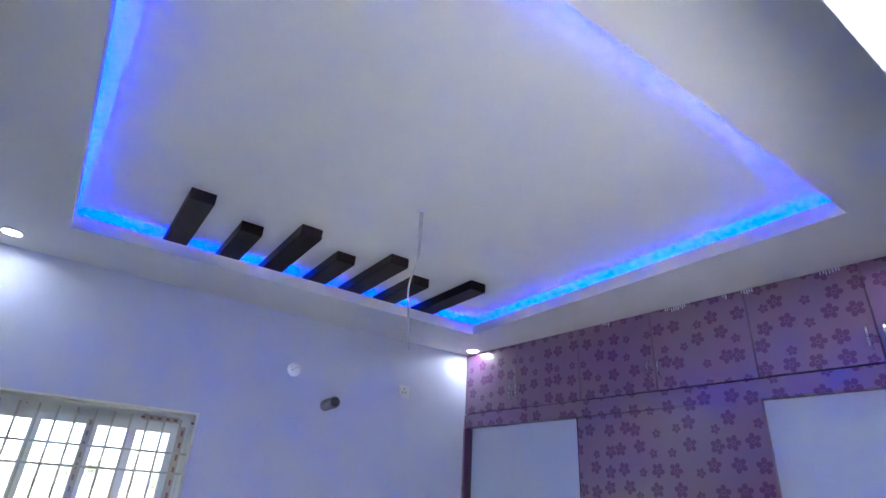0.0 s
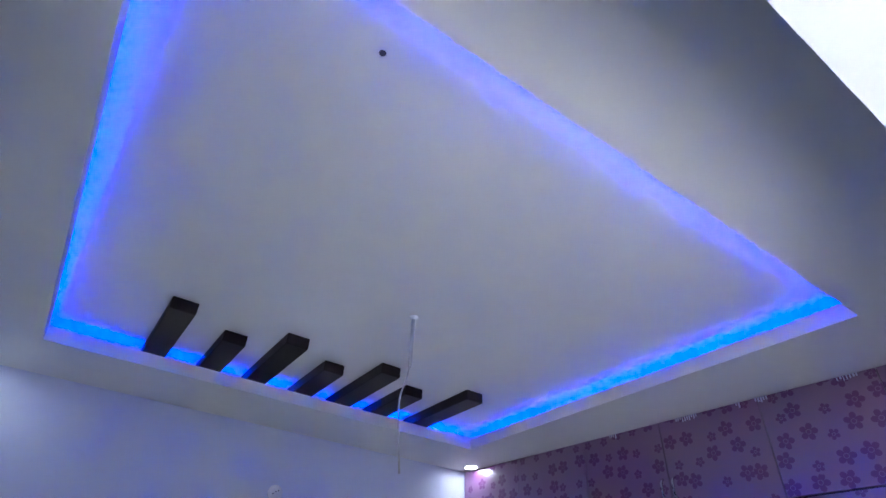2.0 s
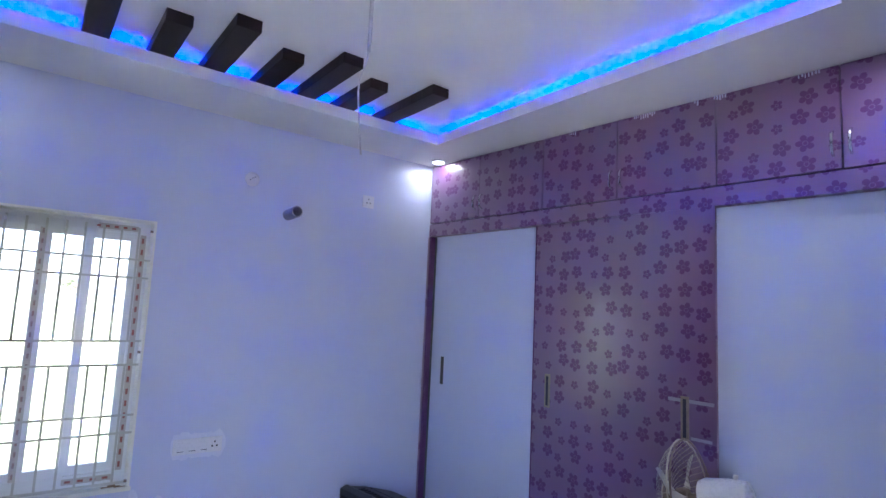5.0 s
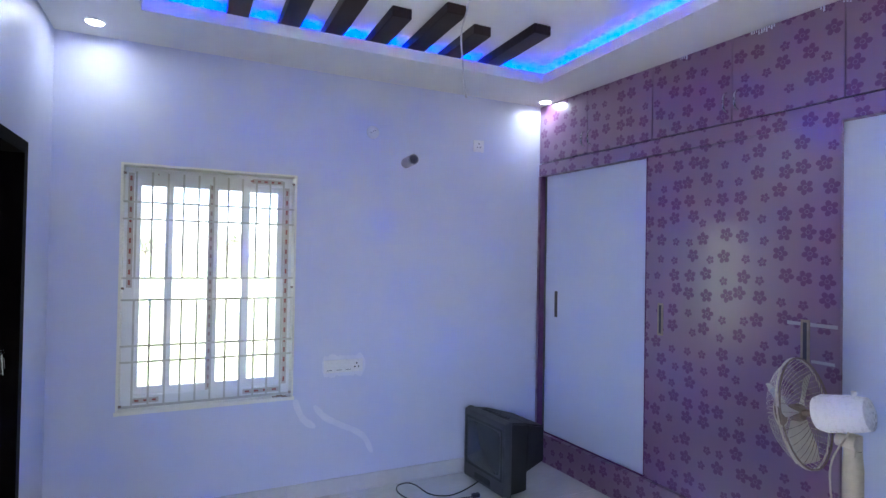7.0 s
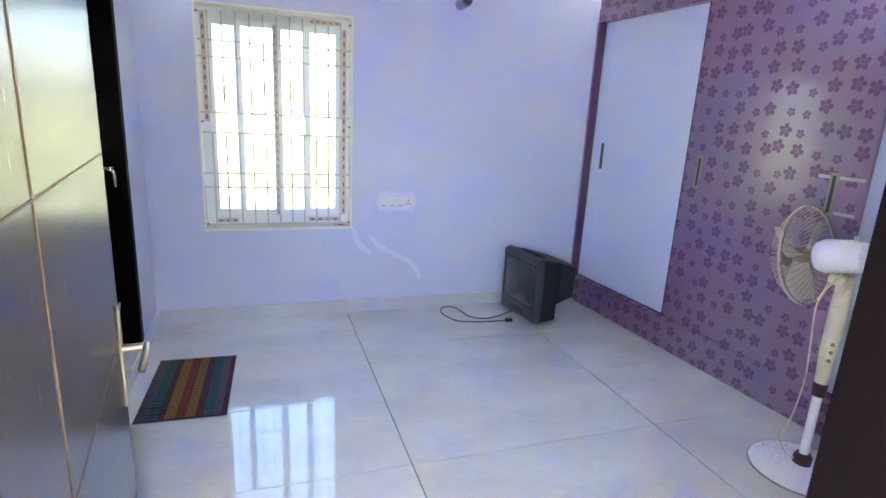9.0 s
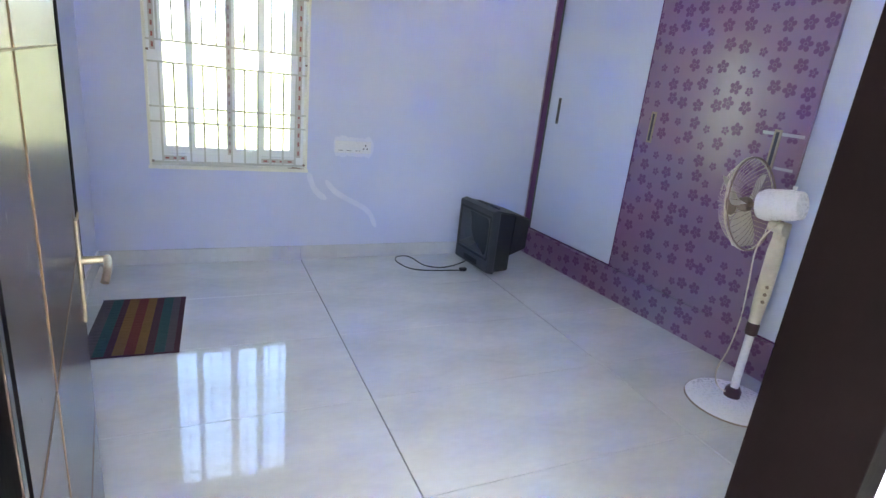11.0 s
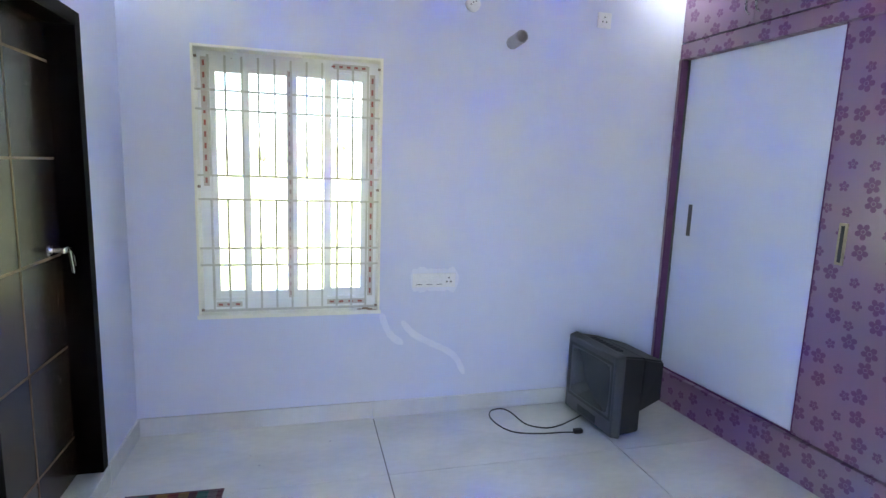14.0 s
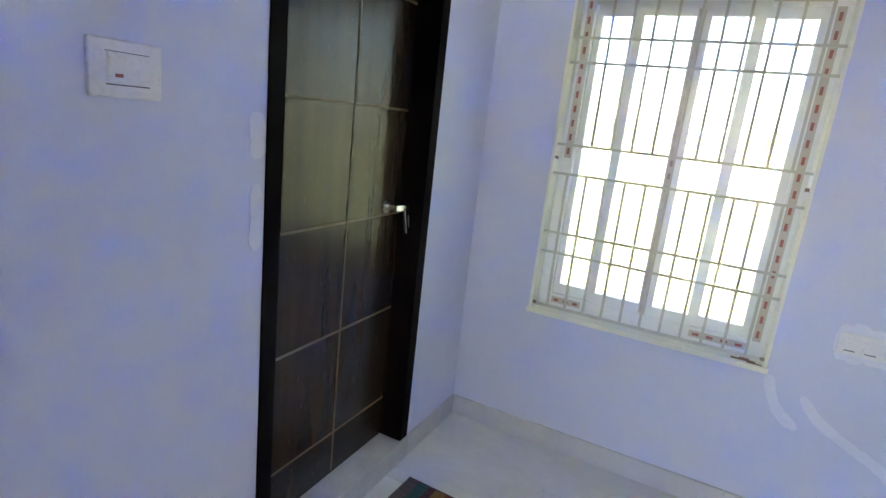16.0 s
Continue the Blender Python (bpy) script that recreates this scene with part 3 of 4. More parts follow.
d1 = part("sliding_door", B(((0.053, -1.0, 0.213), (0.067, -0.032, 2.119)), bevel=0.001), PANEL, wd, "plain pale white-blue sliding door")
part("handle", B(((0.051, -0.165, 1.075), (0.0532, -0.135, 1.265)), bevel=0.0008), SLOT, d1, "slim dark recessed handle")
d2 = part("sliding_door", B(((0.008, -2.02, 0.216), (0.026, -0.97, 2.1185)), bevel=0.001), PURPLE, wd, "purple floral sliding door")
d2.matrix_basis = pose(0, -1.495, 0) @ pose(0, 0, 0, 0, 0, -2.2) @ pose(0, 1.495, 0)
bar_handle(d2, -1.085, 1.07, 1.256, 0.008)
bar_handle(d2, -1.88, 1.055, 1.25, 0.008)
part("edge_strip", B(((0.006, -0.975, 0.216), (0.0265, -0.9695, 2.1185))), TRIM, d2)
# protective film left round one handle
part("film_strip", B(((0.0066, -2.01, 1.222), (0.0078, -1.80, 1.238))), WIRE, d2, "white masking strip")
part("film_strip", B(((0.0066, -2.0, 1.062), (0.0078, -1.905, 1.075))), WIRE, d2, "white masking strip")
part("sliding_door", B(((0.045, END, 0.213), (0.060, -2.0, 2.119)), bevel=0.001), PANEL, wd, "plain pale white-blue sliding door")


def loft(y0, ym, y1, name_label):
    t = thing("loft_cabinet", WM @ pose(0, -0.003, 2.209), name_label, "loft cabinet", "loft cabinets")
    part("body", B(((0.02, y1 + 0.001, 0.002), (0.5, y0 - 0.001, CZ - 2.212)), bevel=0.001), CARCASS, t)
    for a, b_, hy in ((y0, ym, ym + 0.03), (ym, y1, ym - 0.03)):
        d = part("door", B(((0.0, b_ + 0.002, 0.006), (0.0195, a - 0.002, CZ - 2.214)), bevel=0.0015), PURPLE, t)
        bm = bmesh.new()
        sweep(bm, curve_points([(0.0, hy, 0.06), (-0.022, hy, 0.075), (-0.028, hy, 0.11), (-0.022, hy, 0.145), (0.0, hy, 0.16)], 5), 0.006, 8)
        part("handle", bm, CHROME, d, "curved chrome handle", smooth=True)


loft(-0.004, -0.50, -1.03, "purple floral loft cabinet above the wardrobe")
loft(-1.03, -1.52, -2.025, "purple floral loft cabinet above the wardrobe")
loft(-2.025, -2.50, END, "purple floral loft cabinet above the wardrobe")
# smears of white filler where the ceiling meets the loft
rnd = random.Random(4)
for k in range(6):
    y = (-1.22, -1.62, -1.68, -1.93, -2.02, -2.36)[k]
    n = (4, 6, 5, 2, 5, 7)[k]
    bm = bmesh.new()
    for j in range(n):
        yy = y - j * 0.012
        box(bm, (-0.0022, yy - 0.004 - 0.004 * rnd.random(), CZ - 0.016 - 0.016 * rnd.random()), (-0.0005, yy, CZ - 0.004))
    s = part("filler_smear", bm, WHITE_PATCH)
    s.matrix_basis = WM
    tagged(s, "smear of white ceiling filler on the loft edge", "filler", "loft filler smears")

# ---- things on the walls ----
t = thing("round_socket", pose(1.72, 0, 2.305), "round white ceiling-rose socket on the wall", "socket")
bm = bmesh.new()
lathe(bm, [(0.042, 0), (0.042, 0.006), (0.036, 0.011), (0.02, 0.013)], pose(0, 0, 0, 90, 0, 0), 30)
part("plate", bm, PLASTIC, t, smooth=True)
for dx, dz in ((-0.014, -0.006), (0.0, 0.006), (0.014, 0.012)):
    bm = bmesh.new()
    rod(bm, (dx, -0.0128, dz), (dx, -0.0138, dz), 0.0035, None, 10)
    part("pin_hole", bm, SLOT, t)
t = thing("wall_socket", pose(2.506, 0, 2.295), "square white electric socket high on the wall", "socket")
part("plate", B(((-0.042, -0.008, -0.042), (0.042, 0, 0.042)), bevel=0.003), PLASTIC, t)
for dx, dz in ((0, 0.016), (-0.012, -0.008), (0.012, -0.008)):
    part("pin_hole", B(((dx - 0.004, -0.0088, dz - 0.004), (dx + 0.004, -0.0078, dz + 0.004))), SLOT, t)

t = thing("pipe_stub", pose(1.955, 0, 2.125), "grey plastic pipe stub sticking out of the wall", "pipe")
bm = bmesh.new()
lathe(bm, [(0.034, 0), (0.034, 0.14), (0.029, 0.14), (0.029, 0.0)], Matrix.Translation((0, 0.0, 0)) @ (Vector((0.0, -1, 0.04))).to_track_quat("Z", "Y").to_matrix().to_4x4(), 24)
part("pipe", bm, PVC, t, smooth=True)
bm = bmesh.new()
lathe(bm, [(0.0285, 0.02), (0.0285, 0.022)], (Vector((0.0, -1, 0.04))).to_track_quat("Z", "Y").to_matrix().to_4x4(), 20)
part("foam_plug", bm, MAT_STRIPES["ochre"], t, "yellow foam inside the pipe")

t = thing("switchboard", pose(1.555, 0, 0.80), "white switch and socket plate in a white filler patch", "switch plate")
part("plate", B(((-0.125, -0.01, -0.04), (0.125, -0.002, 0.04)), bevel=0.003), PLASTIC, t)
for dx in (-0.09, -0.03, 0.03):
    part("switch", B(((dx - 0.022, -0.013, -0.022), (dx + 0.022, -0.0095, 0.022)), bevel=0.002), PLASTIC, t)
    part("slot", B(((dx - 0.016, -0.0138, -0.024), (dx + 0.016, -0.0128, -0.021))), SLOT, t)
for dx, dz in ((0.085, 0.014), (0.073, -0.008), (0.097, -0.008)):
    part("pin_hole", B(((dx - 0.0045, -0.0108, dz - 0.0045), (dx + 0.0045, -0.0098, dz + 0.0045))), SLOT, t)


def ribbon(name, ctrl, width, wall, label):
    """A thin irregular smear on a wall along control points."""
    pts = curve_points([(*p, 0) for p in ctrl], 6)
    r = random.Random(len(ctrl) * 7 + int(width * 1000))
    bm = bmesh.new()
    rows = []
    for i, p in enumerate(pts):
        a, b_ = pts[max(i - 1, 0)], pts[min(i + 1, len(pts) - 1)]
        d = (b_ - a).normalized()
        nrm = Vector((-d.y, d.x, 0))
        end = min(1.0, 0.35 + 0.5 * min(i, len(pts) - 1 - i))
        w = width * end * (0.85 + 0.3 * r.random())
        rows.append([(p + nrm * w), (p - nrm * w)])
    vs = []
    for q0, q1 in rows:
        if wall == "north":
            vs.append([bm.verts.new((q.x, y, q.y)) for q in (q0, q1) for y in (-0.0025, 0.0005)])
        else:
            vs.append([bm.verts.new((x, q.x, q.y)) for q in (q0, q1) for x in (0.0025, -0.0005)])
    for u, v in zip(vs, vs[1:]):
        bm.faces.new((u[0], u[2], v[2], v[0]))
        bm.faces.new((u[0], v[0], v[1], u[1]))
        bm.faces.new((u[2], u[3], v[3], v[2]))
    tagged(part(name, bm, WHITE_PATCH), label, "filler")


ribbon("filler_streak", [(1.258, 0.615), (1.28, 0.545), (1.318, 0.48), (1.385, 0.43)], 0.019, "north", "white filler streak over a wall chase")
ribbon("filler_streak", [(1.375, 0.565), (1.44, 0.49), (1.54, 0.43), (1.64, 0.38), (1.705, 0.325), (1.755, 0.225)], 0.018, "north", "long white filler streak over a wall chase")
ribbon("filler_patch", [(1.42, 0.80), (1.5, 0.803), (1.6, 0.80), (1.7, 0.803)], 0.068, "north", "white filler patch round the switchboard")
ribbon("filler_patch", [(-1.318, 1.375), (-1.312, 1.33), (-1.312, 1.27)], 0.022, "west", "white filler patch beside the bathroom door")
ribbon("filler_patch", [(-1.315, 1.21), (-1.308, 1.14), (-1.312, 1.05)], 0.02, "west", "white filler patch beside the bathroom door")
ribbon("filler_patch", [(-0.43, 0.12), (-0.425, 0.18), (-0.43, 0.24)], 0.014, "west", "white filler patch beside the bathroom door")

t = thing("switch_plate", pose(0, -1.62, 1.428), "white wall switch plate with one switch and a red mark", "switch plate")
part("plate", B(((0, -0.066, -0.048), (0.009, 0.066, 0.048)), bevel=0.003), PLASTIC, t)
part("insert", B(((0.0085, -0.036, -0.024), (0.0125, 0.038, 0.026)), bevel=0.002), PLASTIC, t)
part("switch", B(((0.012, -0.034, -0.02), (0.016, -0.004, 0.02)), bevel=0.002), PLASTIC, t)
part("indicator", B(((0.0158, -0.026, -0.014), (0.0168, -0.012, -0.008))), RED, t, "red mark")
part("slot", B(((0.0088, -0.038, -0.0275), (0.0105, 0.04, -0.0255))), SLOT, t)
part("slot", B(((0.0088, -0.038, 0.0275), (0.0105, 0.04, 0.0285))), SLOT, t)

# ---- television on the floor ----
tv = thing("crt_television", pose(2.395, -0.06, 0.004, 0, 0, -84.0), "old grey cathode-ray television standing on the floor", "television")
# local x runs along the front from the window wall, local y into the cabinet
TW, TH = 0.46, 0.475
bm = bmesh.new()
box(bm, (0, 0, 0.0), (TW, 0.06, TH), 0.014)
for v in bm.verts:
    if v.co.y < 0.03:
        v.co.z = 0.5 * TH + (v.co.z - 0.5 * TH) * 0.965
        v.co.x = 0.5 * TW + (v.co.x - 0.5 * TW) * 0.975
part("bezel", bm, TV_GREY, tv)
bm = bmesh.new()
nx, nz = 12, 10
grid = [[bm.verts.new((0.045 + (TW - 0.09) * i / nx, 0.004 - 0.018 * (1 - (2 * i / nx - 1) ** 2) * (1 - (2 * k / nz - 1) ** 2) - 0.003, 0.115 + 0.295 * k / nz)) for k in range(nz + 1)] for i in range(nx + 1)]
for i in range(nx):
    for k in range(nz):
        bm.faces.new((grid[i][k], grid[i + 1][k], grid[i + 1][k + 1], grid[i][k + 1]))
part("screen", bm, SCREEN, tv, "dark curved glass screen", smooth=True)
part("screen_surround", B(((0.028, -0.001, 0.098), (0.045, 0.008, 0.427)), ((TW - 0.045, -0.001, 0.098), (TW - 0.028, 0.008, 0.427)), ((0.045, -0.001, 0.41), (TW - 0.045, 0.008, 0.427)), ((0.045, -0.001, 0.098), (TW - 0.045, 0.008, 0.115)), bevel=0.002), TV_BLACK, tv)
part("control_flap", B(((0.14, -0.003, 0.03), (0.31, 0.003, 0.07)), bevel=0.002), TV_BLACK, tv)
bm = bmesh.new()
front = [(0.008, 0.05, 0.012), (TW - 0.008, 0.05, 0.012), (TW - 0.008, 0.05, TH - 0.008), (0.008, 0.05, TH - 0.008)]
mid = [(0.02, 0.20, 0.012), (TW - 0.02, 0.20, 0.012), (TW - 0.02, 0.20, TH - 0.035), (0.02, 0.20, TH - 0.035)]
step = [(0.03, 0.198, 0.12), (TW - 0.03, 0.198, 0.12), (TW - 0.02, 0.198, TH - 0.037), (0.02, 0.198, TH - 0.037)]
rear = [(0.06, 0.375, 0.16), (TW - 0.06, 0.375, 0.16), (TW - 0.06, 0.375, TH - 0.085), (0.06, 0.375, TH - 0.085)]
for quads in ((front, mid), (step, rear)):
    u, v = ([bm.verts.new(p) for p in q] for q in quads)
    bm.faces.new(u)
    bm.faces.new(v)
    for k in range(4):
        bm.faces.new((u[k], u[(k + 1) % 4], v[(k + 1) % 4], v[k]))
bmesh.ops.bevel(bm, geom=list(bm.edges), offset=0.01, segments=2, affect="EDGES")
part("rear_housing", bm, TV_BLACK, tv, "black vented rear housing")
for k in range(9):
    part("vent_slot", B(((0.10 + k * 0.03, 0.075, TH - 0.019), (0.112 + k * 0.03, 0.12, TH - 0.0095))), CABLE, tv)
cord = thing("power_cord", pose(0, 0, 0.0045), "black power cord lying in a loop on the tiles", "cable")
bm = bmesh.new()
sweep(bm, curve_points([(2.42, -0.24, 0.02), (2.355, -0.25, 0.0), (2.25, -0.30, 0), (2.15, -0.315, 0), (2.06, -0.25, 0), (2.03, -0.10, 0), (1.99, -0.04, 0), (1.92, -0.055, 0), (1.885, -0.14, 0), (1.91, -0.26, 0), (1.97, -0.335, 0), (2.1, -0.37, 0), (2.22, -0.38, 0), (2.29, -0.395, 0.002)], 7), 0.004, 8)
part("flex", bm, CABLE, cord, smooth=True)
part("plug", B(((2.285, -0.41, -0.003), (2.335, -0.382, 0.02)), bevel=0.004), CABLE, cord)

# ---- striped doormat ----
dm = thing("doormat", pose(0.285, -0.885, 0.001, 0, 0, -2.0), "woven striped cotton doormat by the bathroom door", "doormat")
order = ["grey", "teal", "plum", "ochre", "red", "ochre", "plum", "teal", "grey", "plum"]
widths = [0.05, 0.045, 0.03, 0.045, 0.045, 0.04, 0.035, 0.045, 0.035, 0.025]
x = -0.197
for c, w in zip(order, widths):
    bm = bmesh.new()
    n = 40
    for k in range(n):
        y0 = -0.31 + 0.62 * k / n
        lift = 0.0012 * (k % 2)
        box(bm, (x + 0.0005, y0 + 0.001, 0), (x + w - 0.0005, y0 + 0.62 / n - 0.001, 0.007 + lift))
    part("stripe", bm, MAT_STRIPES[c], dm, c + " woven stripe")
    x += w
for y0 in (-0.318, 0.310):
    part("hem", B(((-0.199, y0, 0), (x + 0.001, y0 + 0.008, 0.0065)), bevel=0.001), MAT_STRIPES["plum"], dm)

# ---- crumbs of plaster on the floor ----
for x, y, s in ((0.966, -0.238, 0.006), (0.628, -0.408, 0.005), (0.579, -0.309, 0.004)):
    bm = bmesh.new()
    bmesh.ops.create_icosphere(bm, subdivisions=1, radius=s)
    for v in bm.verts:
        v.co *= 0.75 + 0.4 * rnd.random()
        v.co.z = v.co.z * 0.6 + s * 0.5
    o = part("plaster_crumb", bm, PVC)
    o.location = (x, y, 0.0)
    tagged(o, "small grey crumb of plaster on the tiles", "debris", "floor crumbs")

# ---- pedestal fan ----
FX, FY = 2.84, -2.235
fan = thing("pedestal_fan", pose(FX, FY, 0.0), "old cream pedestal fan with dusty guard, standing still", "fan")
bm = bmesh.new()
lathe(bm, [(0.195, 0.0), (0.2, 0.008), (0.19, 0.018), (0.10, 0.03), (0.04, 0.038)], seg=40)
part("base", bm, PLASTIC, fan, "round white base", smooth=True)
bm = bmesh.new()
lathe(bm, [(0.197, 0.0), (0.204, 0.002), (0.203, 0.007), (0.199, 0.0085)], seg=40)
part("base_rim", bm, DUST, fan, "dark dusty rim", smooth=True)
bm = bmesh.new()
lathe(bm, [(0.036, 0.036), (0.036, 0.07), (0.026, 0.085)], seg=20)
part("base_collar", bm, MAROON, fan, smooth=True)
bm = bmesh.new()
rod(bm, (0, 0, 0.08), (0, 0, 0.37), 0.018, 0.018, 20)
part("lower_pole", bm, PLASTIC, fan, smooth=True)
bm = bmesh.new()
lathe(bm, [(0.024, 0.36), (0.027, 0.37), (0.027, 0.41), (0.024, 0.42)], seg=20)
part("height_collar", bm, MAROON, fan, smooth=True)
bm = bmesh.new()
lathe(bm, [(0.024, 0.415), (0.026, 0.46), (0.032, 0.56), (0.033, 0.76), (0.027, 0.83)], seg=24)
part("upper_column", bm, FAN_CREAM, fan, smooth=True)
for k in range(3):
    bm = bmesh.new()
    z = 0.53 + 0.035 * k
    rod(bm, (-0.018, -0.019, z), (-0.026, -0.028, z), 0.008, 0.007, 10)
    part("button", bm, DUST, fan)
HEAD = pose(-0.015, 0.03, 0.955) @ (Vector((-0.16, 0.96, -0.21))).to_track_quat("X", "Z").to_matrix().to_4x4()
bm = bmesh.new()
box(bm, (-0.028, -0.02, 0.81), (0.028, 0.02, 0.885), 0.008)
rod(bm, (-0.03, -0.03, 0.865), (-0.03, 0.035, 0.865), 0.024, 0.024, 14)
part("neck", bm, FAN_CREAM, fan, smooth=True)
bm = bmesh.new()
lathe(bm, [(0.035, -0.095), (0.058, -0.086), (0.066, -0.04), (0.069, 0.055), (0.06, 0.08)], HEAD @ pose(0, 0, 0.0, 0, 90, 0), 28)
motor = part("motor_housing", bm, PLASTIC, fan, "white motor housing", smooth=True)
bm = bmesh.new()
c0 = HEAD @ Vector((-0.05, 0, 0.058))
rod(bm, c0, c0 + Vector((0, 0, 0.022)), 0.007, 0.009, 10)
part("swing_knob", bm, PLASTIC, motor, smooth=True)
R3 = HEAD.to_3x3()
bm = bmesh.new()
rod(bm, HEAD @ Vector((0.075, 0, 0)), HEAD @ Vector((0.18, 0, 0)), 0.012, 0.01, 12)
lathe(bm, [(0.03, 0.13), (0.034, 0.145), (0.03, 0.17), (0.012, 0.18)], HEAD @ pose(0, 0, 0, 0, 90, 0), 20)
part("hub", bm, DUST, fan, smooth=True)
GR = 0.205
for k in range(3):
    a0 = 2 * math.pi * k / 3 + 0.5
    bm = bmesh.new()
    nr, na = 8, 6
    g = []
    for i in range(nr + 1):
        r = 0.03 + (GR - 0.045) * i / nr
        half = 0.22 + 0.42 * math.sin(math.pi * min(1.0, 0.15 + 0.8 * i / nr))
        row = []
        for j in range(na + 1):
            s = j / na - 0.5
            a = a0 + s * 2 * half * 0.8
            row.append(bm.verts.new(HEAD @ Vector((0.15 + 0.05 * s + 0.01 * math.sin(3 * i / nr), r * math.cos(a), r * math.sin(a)))))
        g.append(row)
    for i in range(nr):
        for j in range(na):
            bm.faces.new((g[i][j], g[i + 1][j], g[i + 1][j + 1], g[i][j + 1]))
    bmesh.ops.solidify(bm, geom=list(bm.faces), thickness=0.002)
    part("blade", bm, BLADE, fan, "cream plastic blade", smooth=True)


def guard(name, x_rim, x_mid, material, n, label):
    bm = bmesh.new()
    sweep(bm, circle(HEAD @ Vector((x_rim, 0, 0)), GR, R3, 48), 0.0035, 6, True)
    sweep(bm, circle(HEAD @ Vector((x_mid, 0, 0)), 0.055, R3, 24), 0.0025, 5, True)
    g_ = part(name, bm, material, fan, label, smooth=True)
    bm = bmesh.new()
    for k in range(n):
        a = 2 * math.pi * k / n
        pts = []
        for i in range(6):
            s = i / 5
            r = 0.05 + (GR - 0.05) * s
            xx = x_mid + (x_rim - x_mid) * (s ** 3)
            pts.append(HEAD @ Vector((xx, r * math.cos(a), r * math.sin(a))))
        sweep(bm, pts, 0.0009, 4)
    tagged(part("guard_wire", bm, material, g_), kind="stuff")


guard("rear_guard", 0.115, 0.08, DUST, 40, "dusty rear wire guard")
guard("front_guard", 0.127, 0.21, FAN_CREAM, 48, "cream front wire guard")
bm = bmesh.new()
lathe(bm, [(0.05, 0.208), (0.05, 0.214), (0.03, 0.218)], HEAD @ pose(0, 0, 0, 0, 90, 0), 24)
part("badge_disc", bm, DUST, fan, smooth=True)
bm = bmesh.new()
c0 = HEAD @ Vector((-0.02, 0.03, -0.06))
sweep(bm, curve_points([c0, (-0.10, 0.02, 0.78), (-0.115, 0.0, 0.6), (-0.10, 0.0, 0.45), (-0.12, 0.0, 0.3), (-0.13, 0.02, 0.18), (-0.08, 0.03, 0.09), (-0.04, 0.01, 0.06)], 6), 0.0035, 6)
part("power_lead", bm, FAN_CREAM, fan, smooth=True)

# ---- skirting ----
sk = tagged(new("baseboard"), "polished grey tile skirting", "baseboard", kind="structure")
def skirt(lo, hi):
    part("skirting_tile", B((lo, hi), bevel=0.0015), SKIRT, sk)
for a, b_ in ((0.012, 1.214), (1.217, 2.43), (2.433, 3.02)):
    skirt((a, -0.011, 0.0), (b_, 0.0, 0.096))
skirt((0.0, BY1 + 0.004, 0.0), (0.011, 0.0 - 0.0005, 0.096))
for a, b_ in ((-2.5, BY0 - 0.003), (BACK, -2.503)):
    skirt((0.0, a, 0.0), (0.011, b_, 0.096))
skirt((1.565, BACK, 0.0), (2.2, BACK + 0.011, 0.096))
skirt((2.203, BACK, 0.0), (3.24, BACK + 0.011, 0.096))

# ---- unseen hall added behind the entrance, closing the place; openings shape its sun patch ----
HY, HX0, HX1, HZ1 = -5.1, -2.55, 1.1, 2.85
setting("wall_unseen_hall", B(((2.6, HY, -0.1), (2.75, BACK - 0.19, TOP)), ((-2.75, HY, -0.1), (-2.6, BACK - 0.19, 0.9)), ((-2.75, HY, 2.4), (-2.6, BACK - 0.19, TOP)), ((-2.75, HY, 0.9), (-2.6, HY + 0.15, 2.4)), ((-2.6, BACK - 0.19, -0.1), (-0.2, BACK, TOP)), ((HX0, HY - 0.15, HZ1), (HX1, HY, TOP)), ((HX0, HY - 0.15, -0.1), (HX1, HY, 1.05)), ((-2.75, HY - 0.15, -0.1), (HX0, HY, TOP)), ((HX1, HY - 0.15, -0.1), (2.75, HY, TOP))), HALL, "plain pale unseen hall walls, openings added to let sun and sky in", "wall")
# unseen floor and terrace, added to bounce sunlight through the entrance onto the ceiling
setting("floor_unseen_hall", B(((-2.6, HY, -0.012), (2.6, BACK - 0.193, 0.0)), ((-3.2, HY - 3.4, -0.72), (3.6, HY - 0.151, -0.002))), HALL_BOUNCE, "plain pale unseen floor of hall and terrace, added to bounce sunlight", "floor")

# ---- outside ----
setting("ground", B(((-900, -900, -0.75), (900, 900, -0.7))), FIELD, "dry pale green field reaching the horizon", "ground")


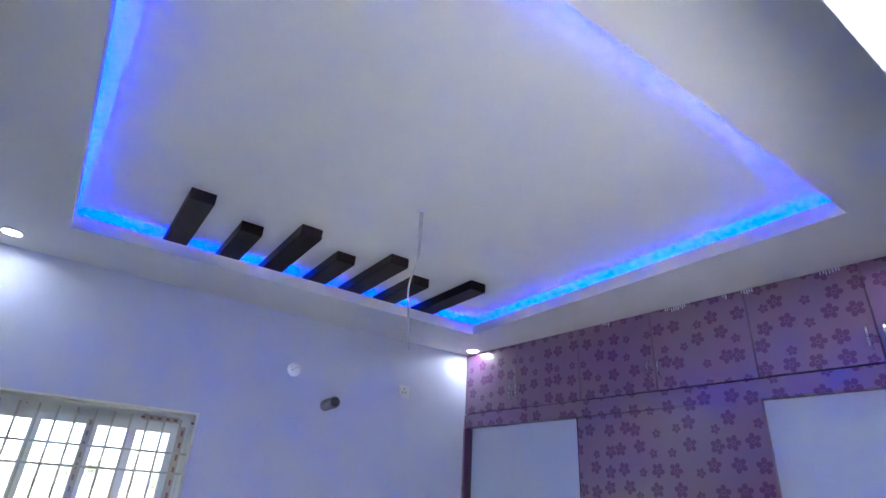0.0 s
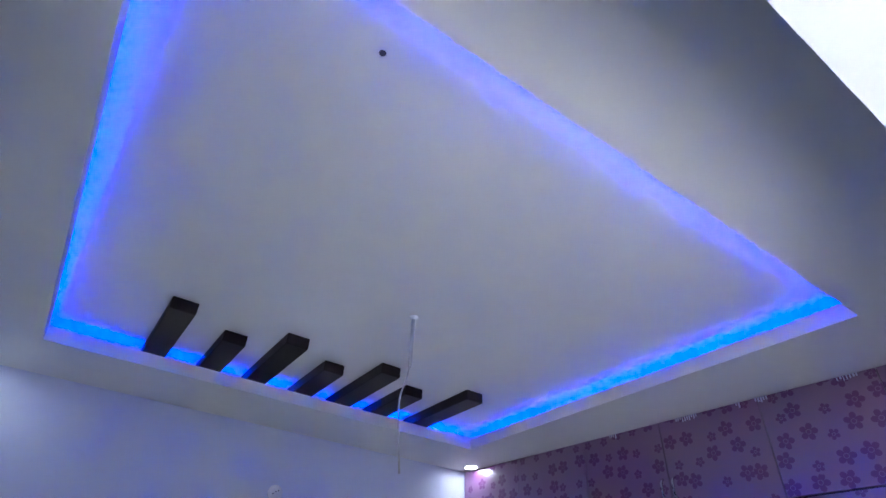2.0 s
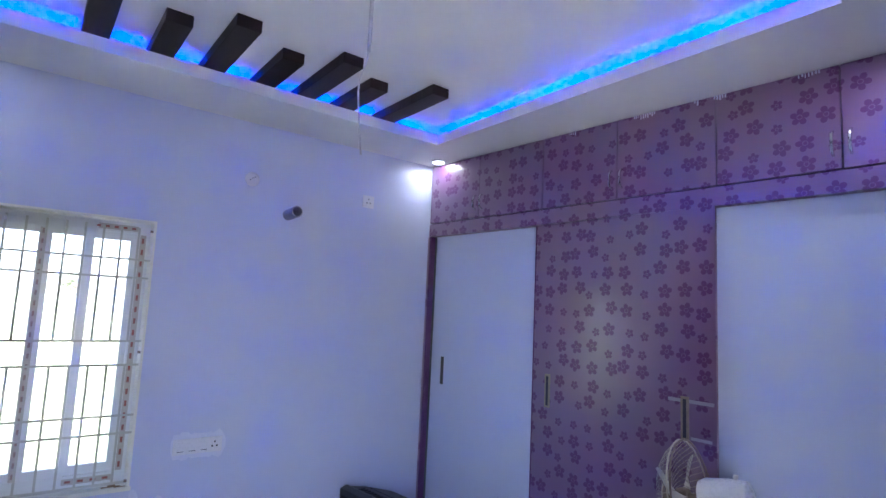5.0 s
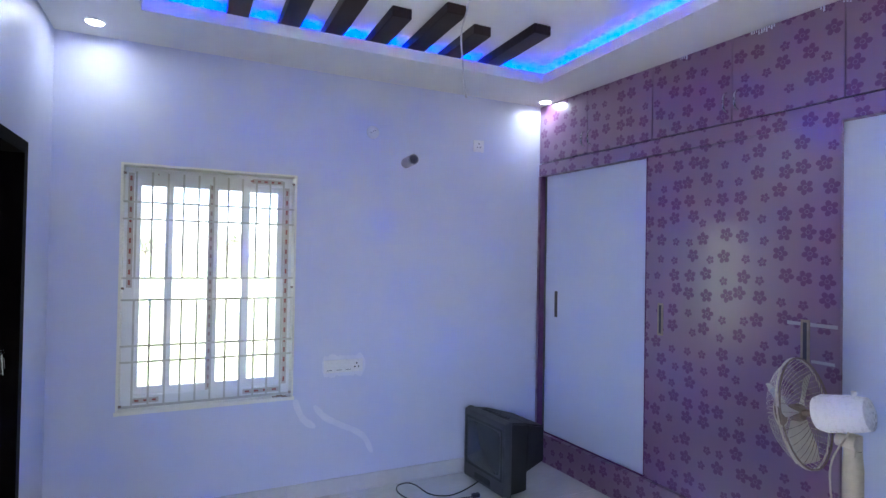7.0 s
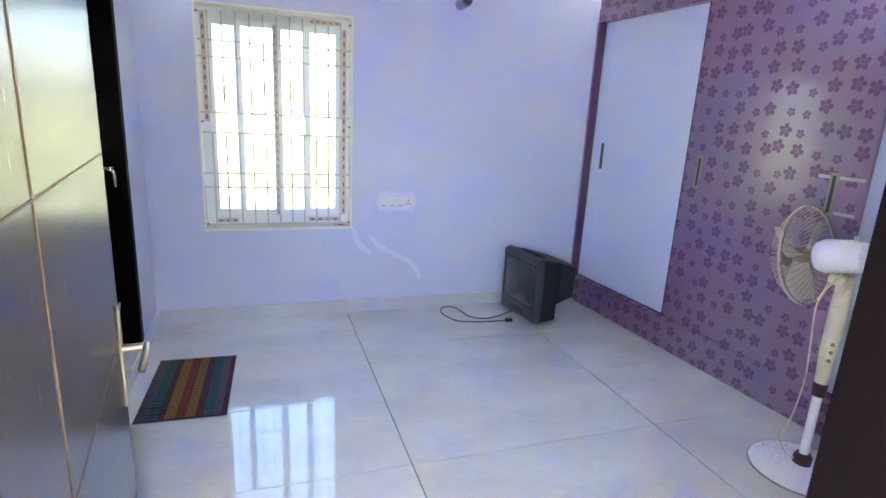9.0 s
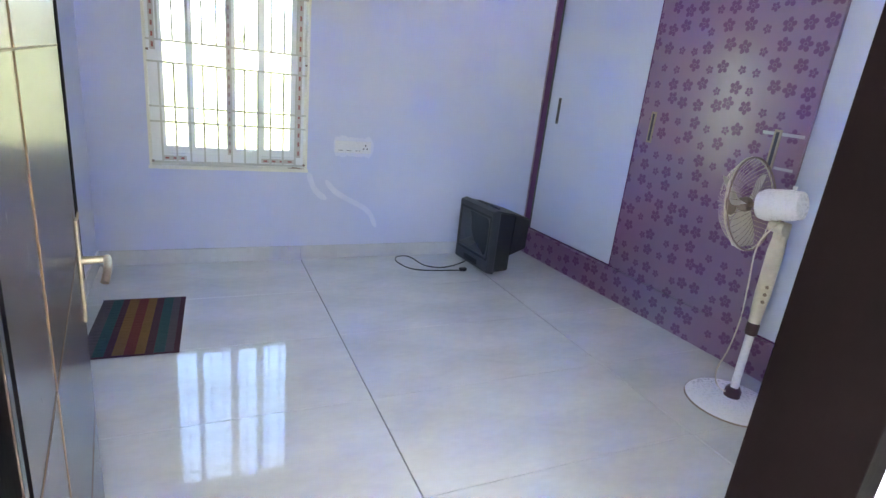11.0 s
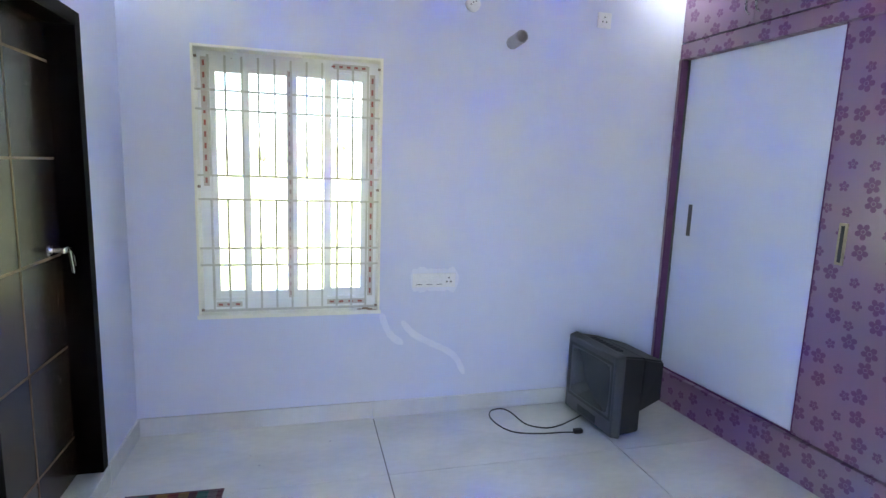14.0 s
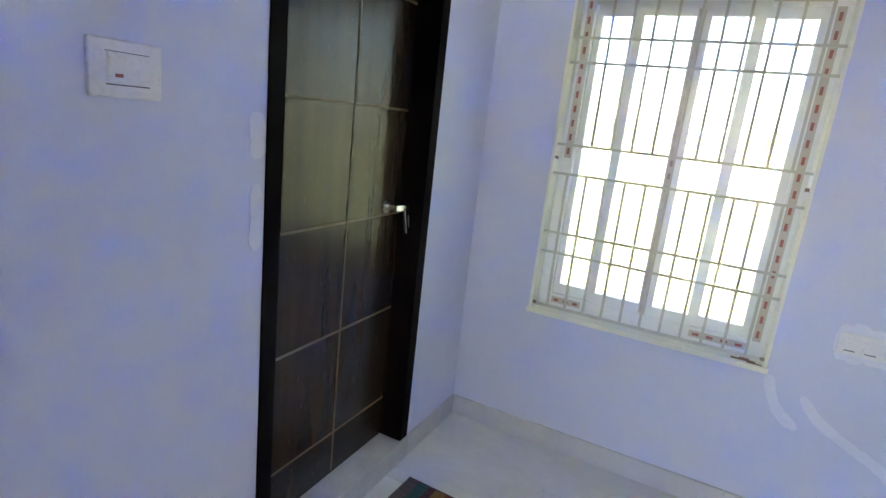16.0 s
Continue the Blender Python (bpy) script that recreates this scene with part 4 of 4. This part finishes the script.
def tree(x, y, h, seed):
    r = random.Random(seed)
    t = thing("tree", pose(x, y, -0.7), "distant broad leafy green tree in the field", "tree", "field trees")
    bm = bmesh.new()
    rod(bm, (0, 0, 0), (0.1, 0, h * 0.5), h * 0.035, h * 0.02, 9)
    limbs = []
    for k in range(6):
        a = r.random() * 6.28
        e = Vector((math.cos(a) * h * 0.28, math.sin(a) * h * 0.28, h * (0.55 + 0.3 * r.random())))
        rod(bm, (0.05, 0, h * 0.4), e, h * 0.015, h * 0.006, 6)
        limbs.append(e)
    part("trunk", bm, BARK, t)
    bm = bmesh.new()
    for k in range(1500):
        c = r.choice(limbs) + Vector((r.gauss(0, h * 0.13), r.gauss(0, h * 0.13), r.gauss(0, h * 0.09)))
        s = h * (0.018 + 0.02 * r.random())
        q = Euler((r.random() * 6, r.random() * 6, r.random() * 6)).to_matrix()
        bm.faces.new([bm.verts.new(c + q @ Vector(v)) for v in ((-s, 0, 0), (0, -s * 0.5, 0), (s, 0, 0), (0, s * 0.5, 0))])
    tagged(part("crown", bm, LEAVES, t), kind="stuff")


for i, (x, y, h) in enumerate(((-34, 102, 7), (-20, 118, 8), (-6, 98, 6), (8, 122, 8.5), (20, 106, 7), (36, 112, 8), (-52, 115, 9), (56, 120, 9), (-70, 108, 8), (28, 130, 9))):
    tree(x, y, h * 0.8, i)

# ---- floor tiles ----
fl = tagged(new("floor"), "large polished cream floor tiles with thin grey joints", "floor", kind="structure")
xs = [0.0, 1.2185, 2.4485, 3.68]
ys = [0.0, -0.6, -1.19, -1.78, -2.37, -2.96, BACK - 0.19]
shared = {}
for i in range(3):
    for k in range(6):
        w, d = xs[i + 1] - xs[i] - 0.006, ys[k] - ys[k + 1] - 0.003
        key = (round(w, 3), round(d, 3))
        if key not in shared:
            bm = B(((-w / 2, -d / 2, -0.012), (w / 2, d / 2, 0.0)), bevel=0.0008)
            me = bpy.data.meshes.new("tile")
            bm.to_mesh(me)
            bm.free()
            me.materials.append(TILE)
            shared[key] = me
        ob = new("tile", shared[key])
        ob.parent = fl
        ob.location = ((xs[i] + xs[i + 1]) / 2, (ys[k] + ys[k + 1]) / 2, 0)
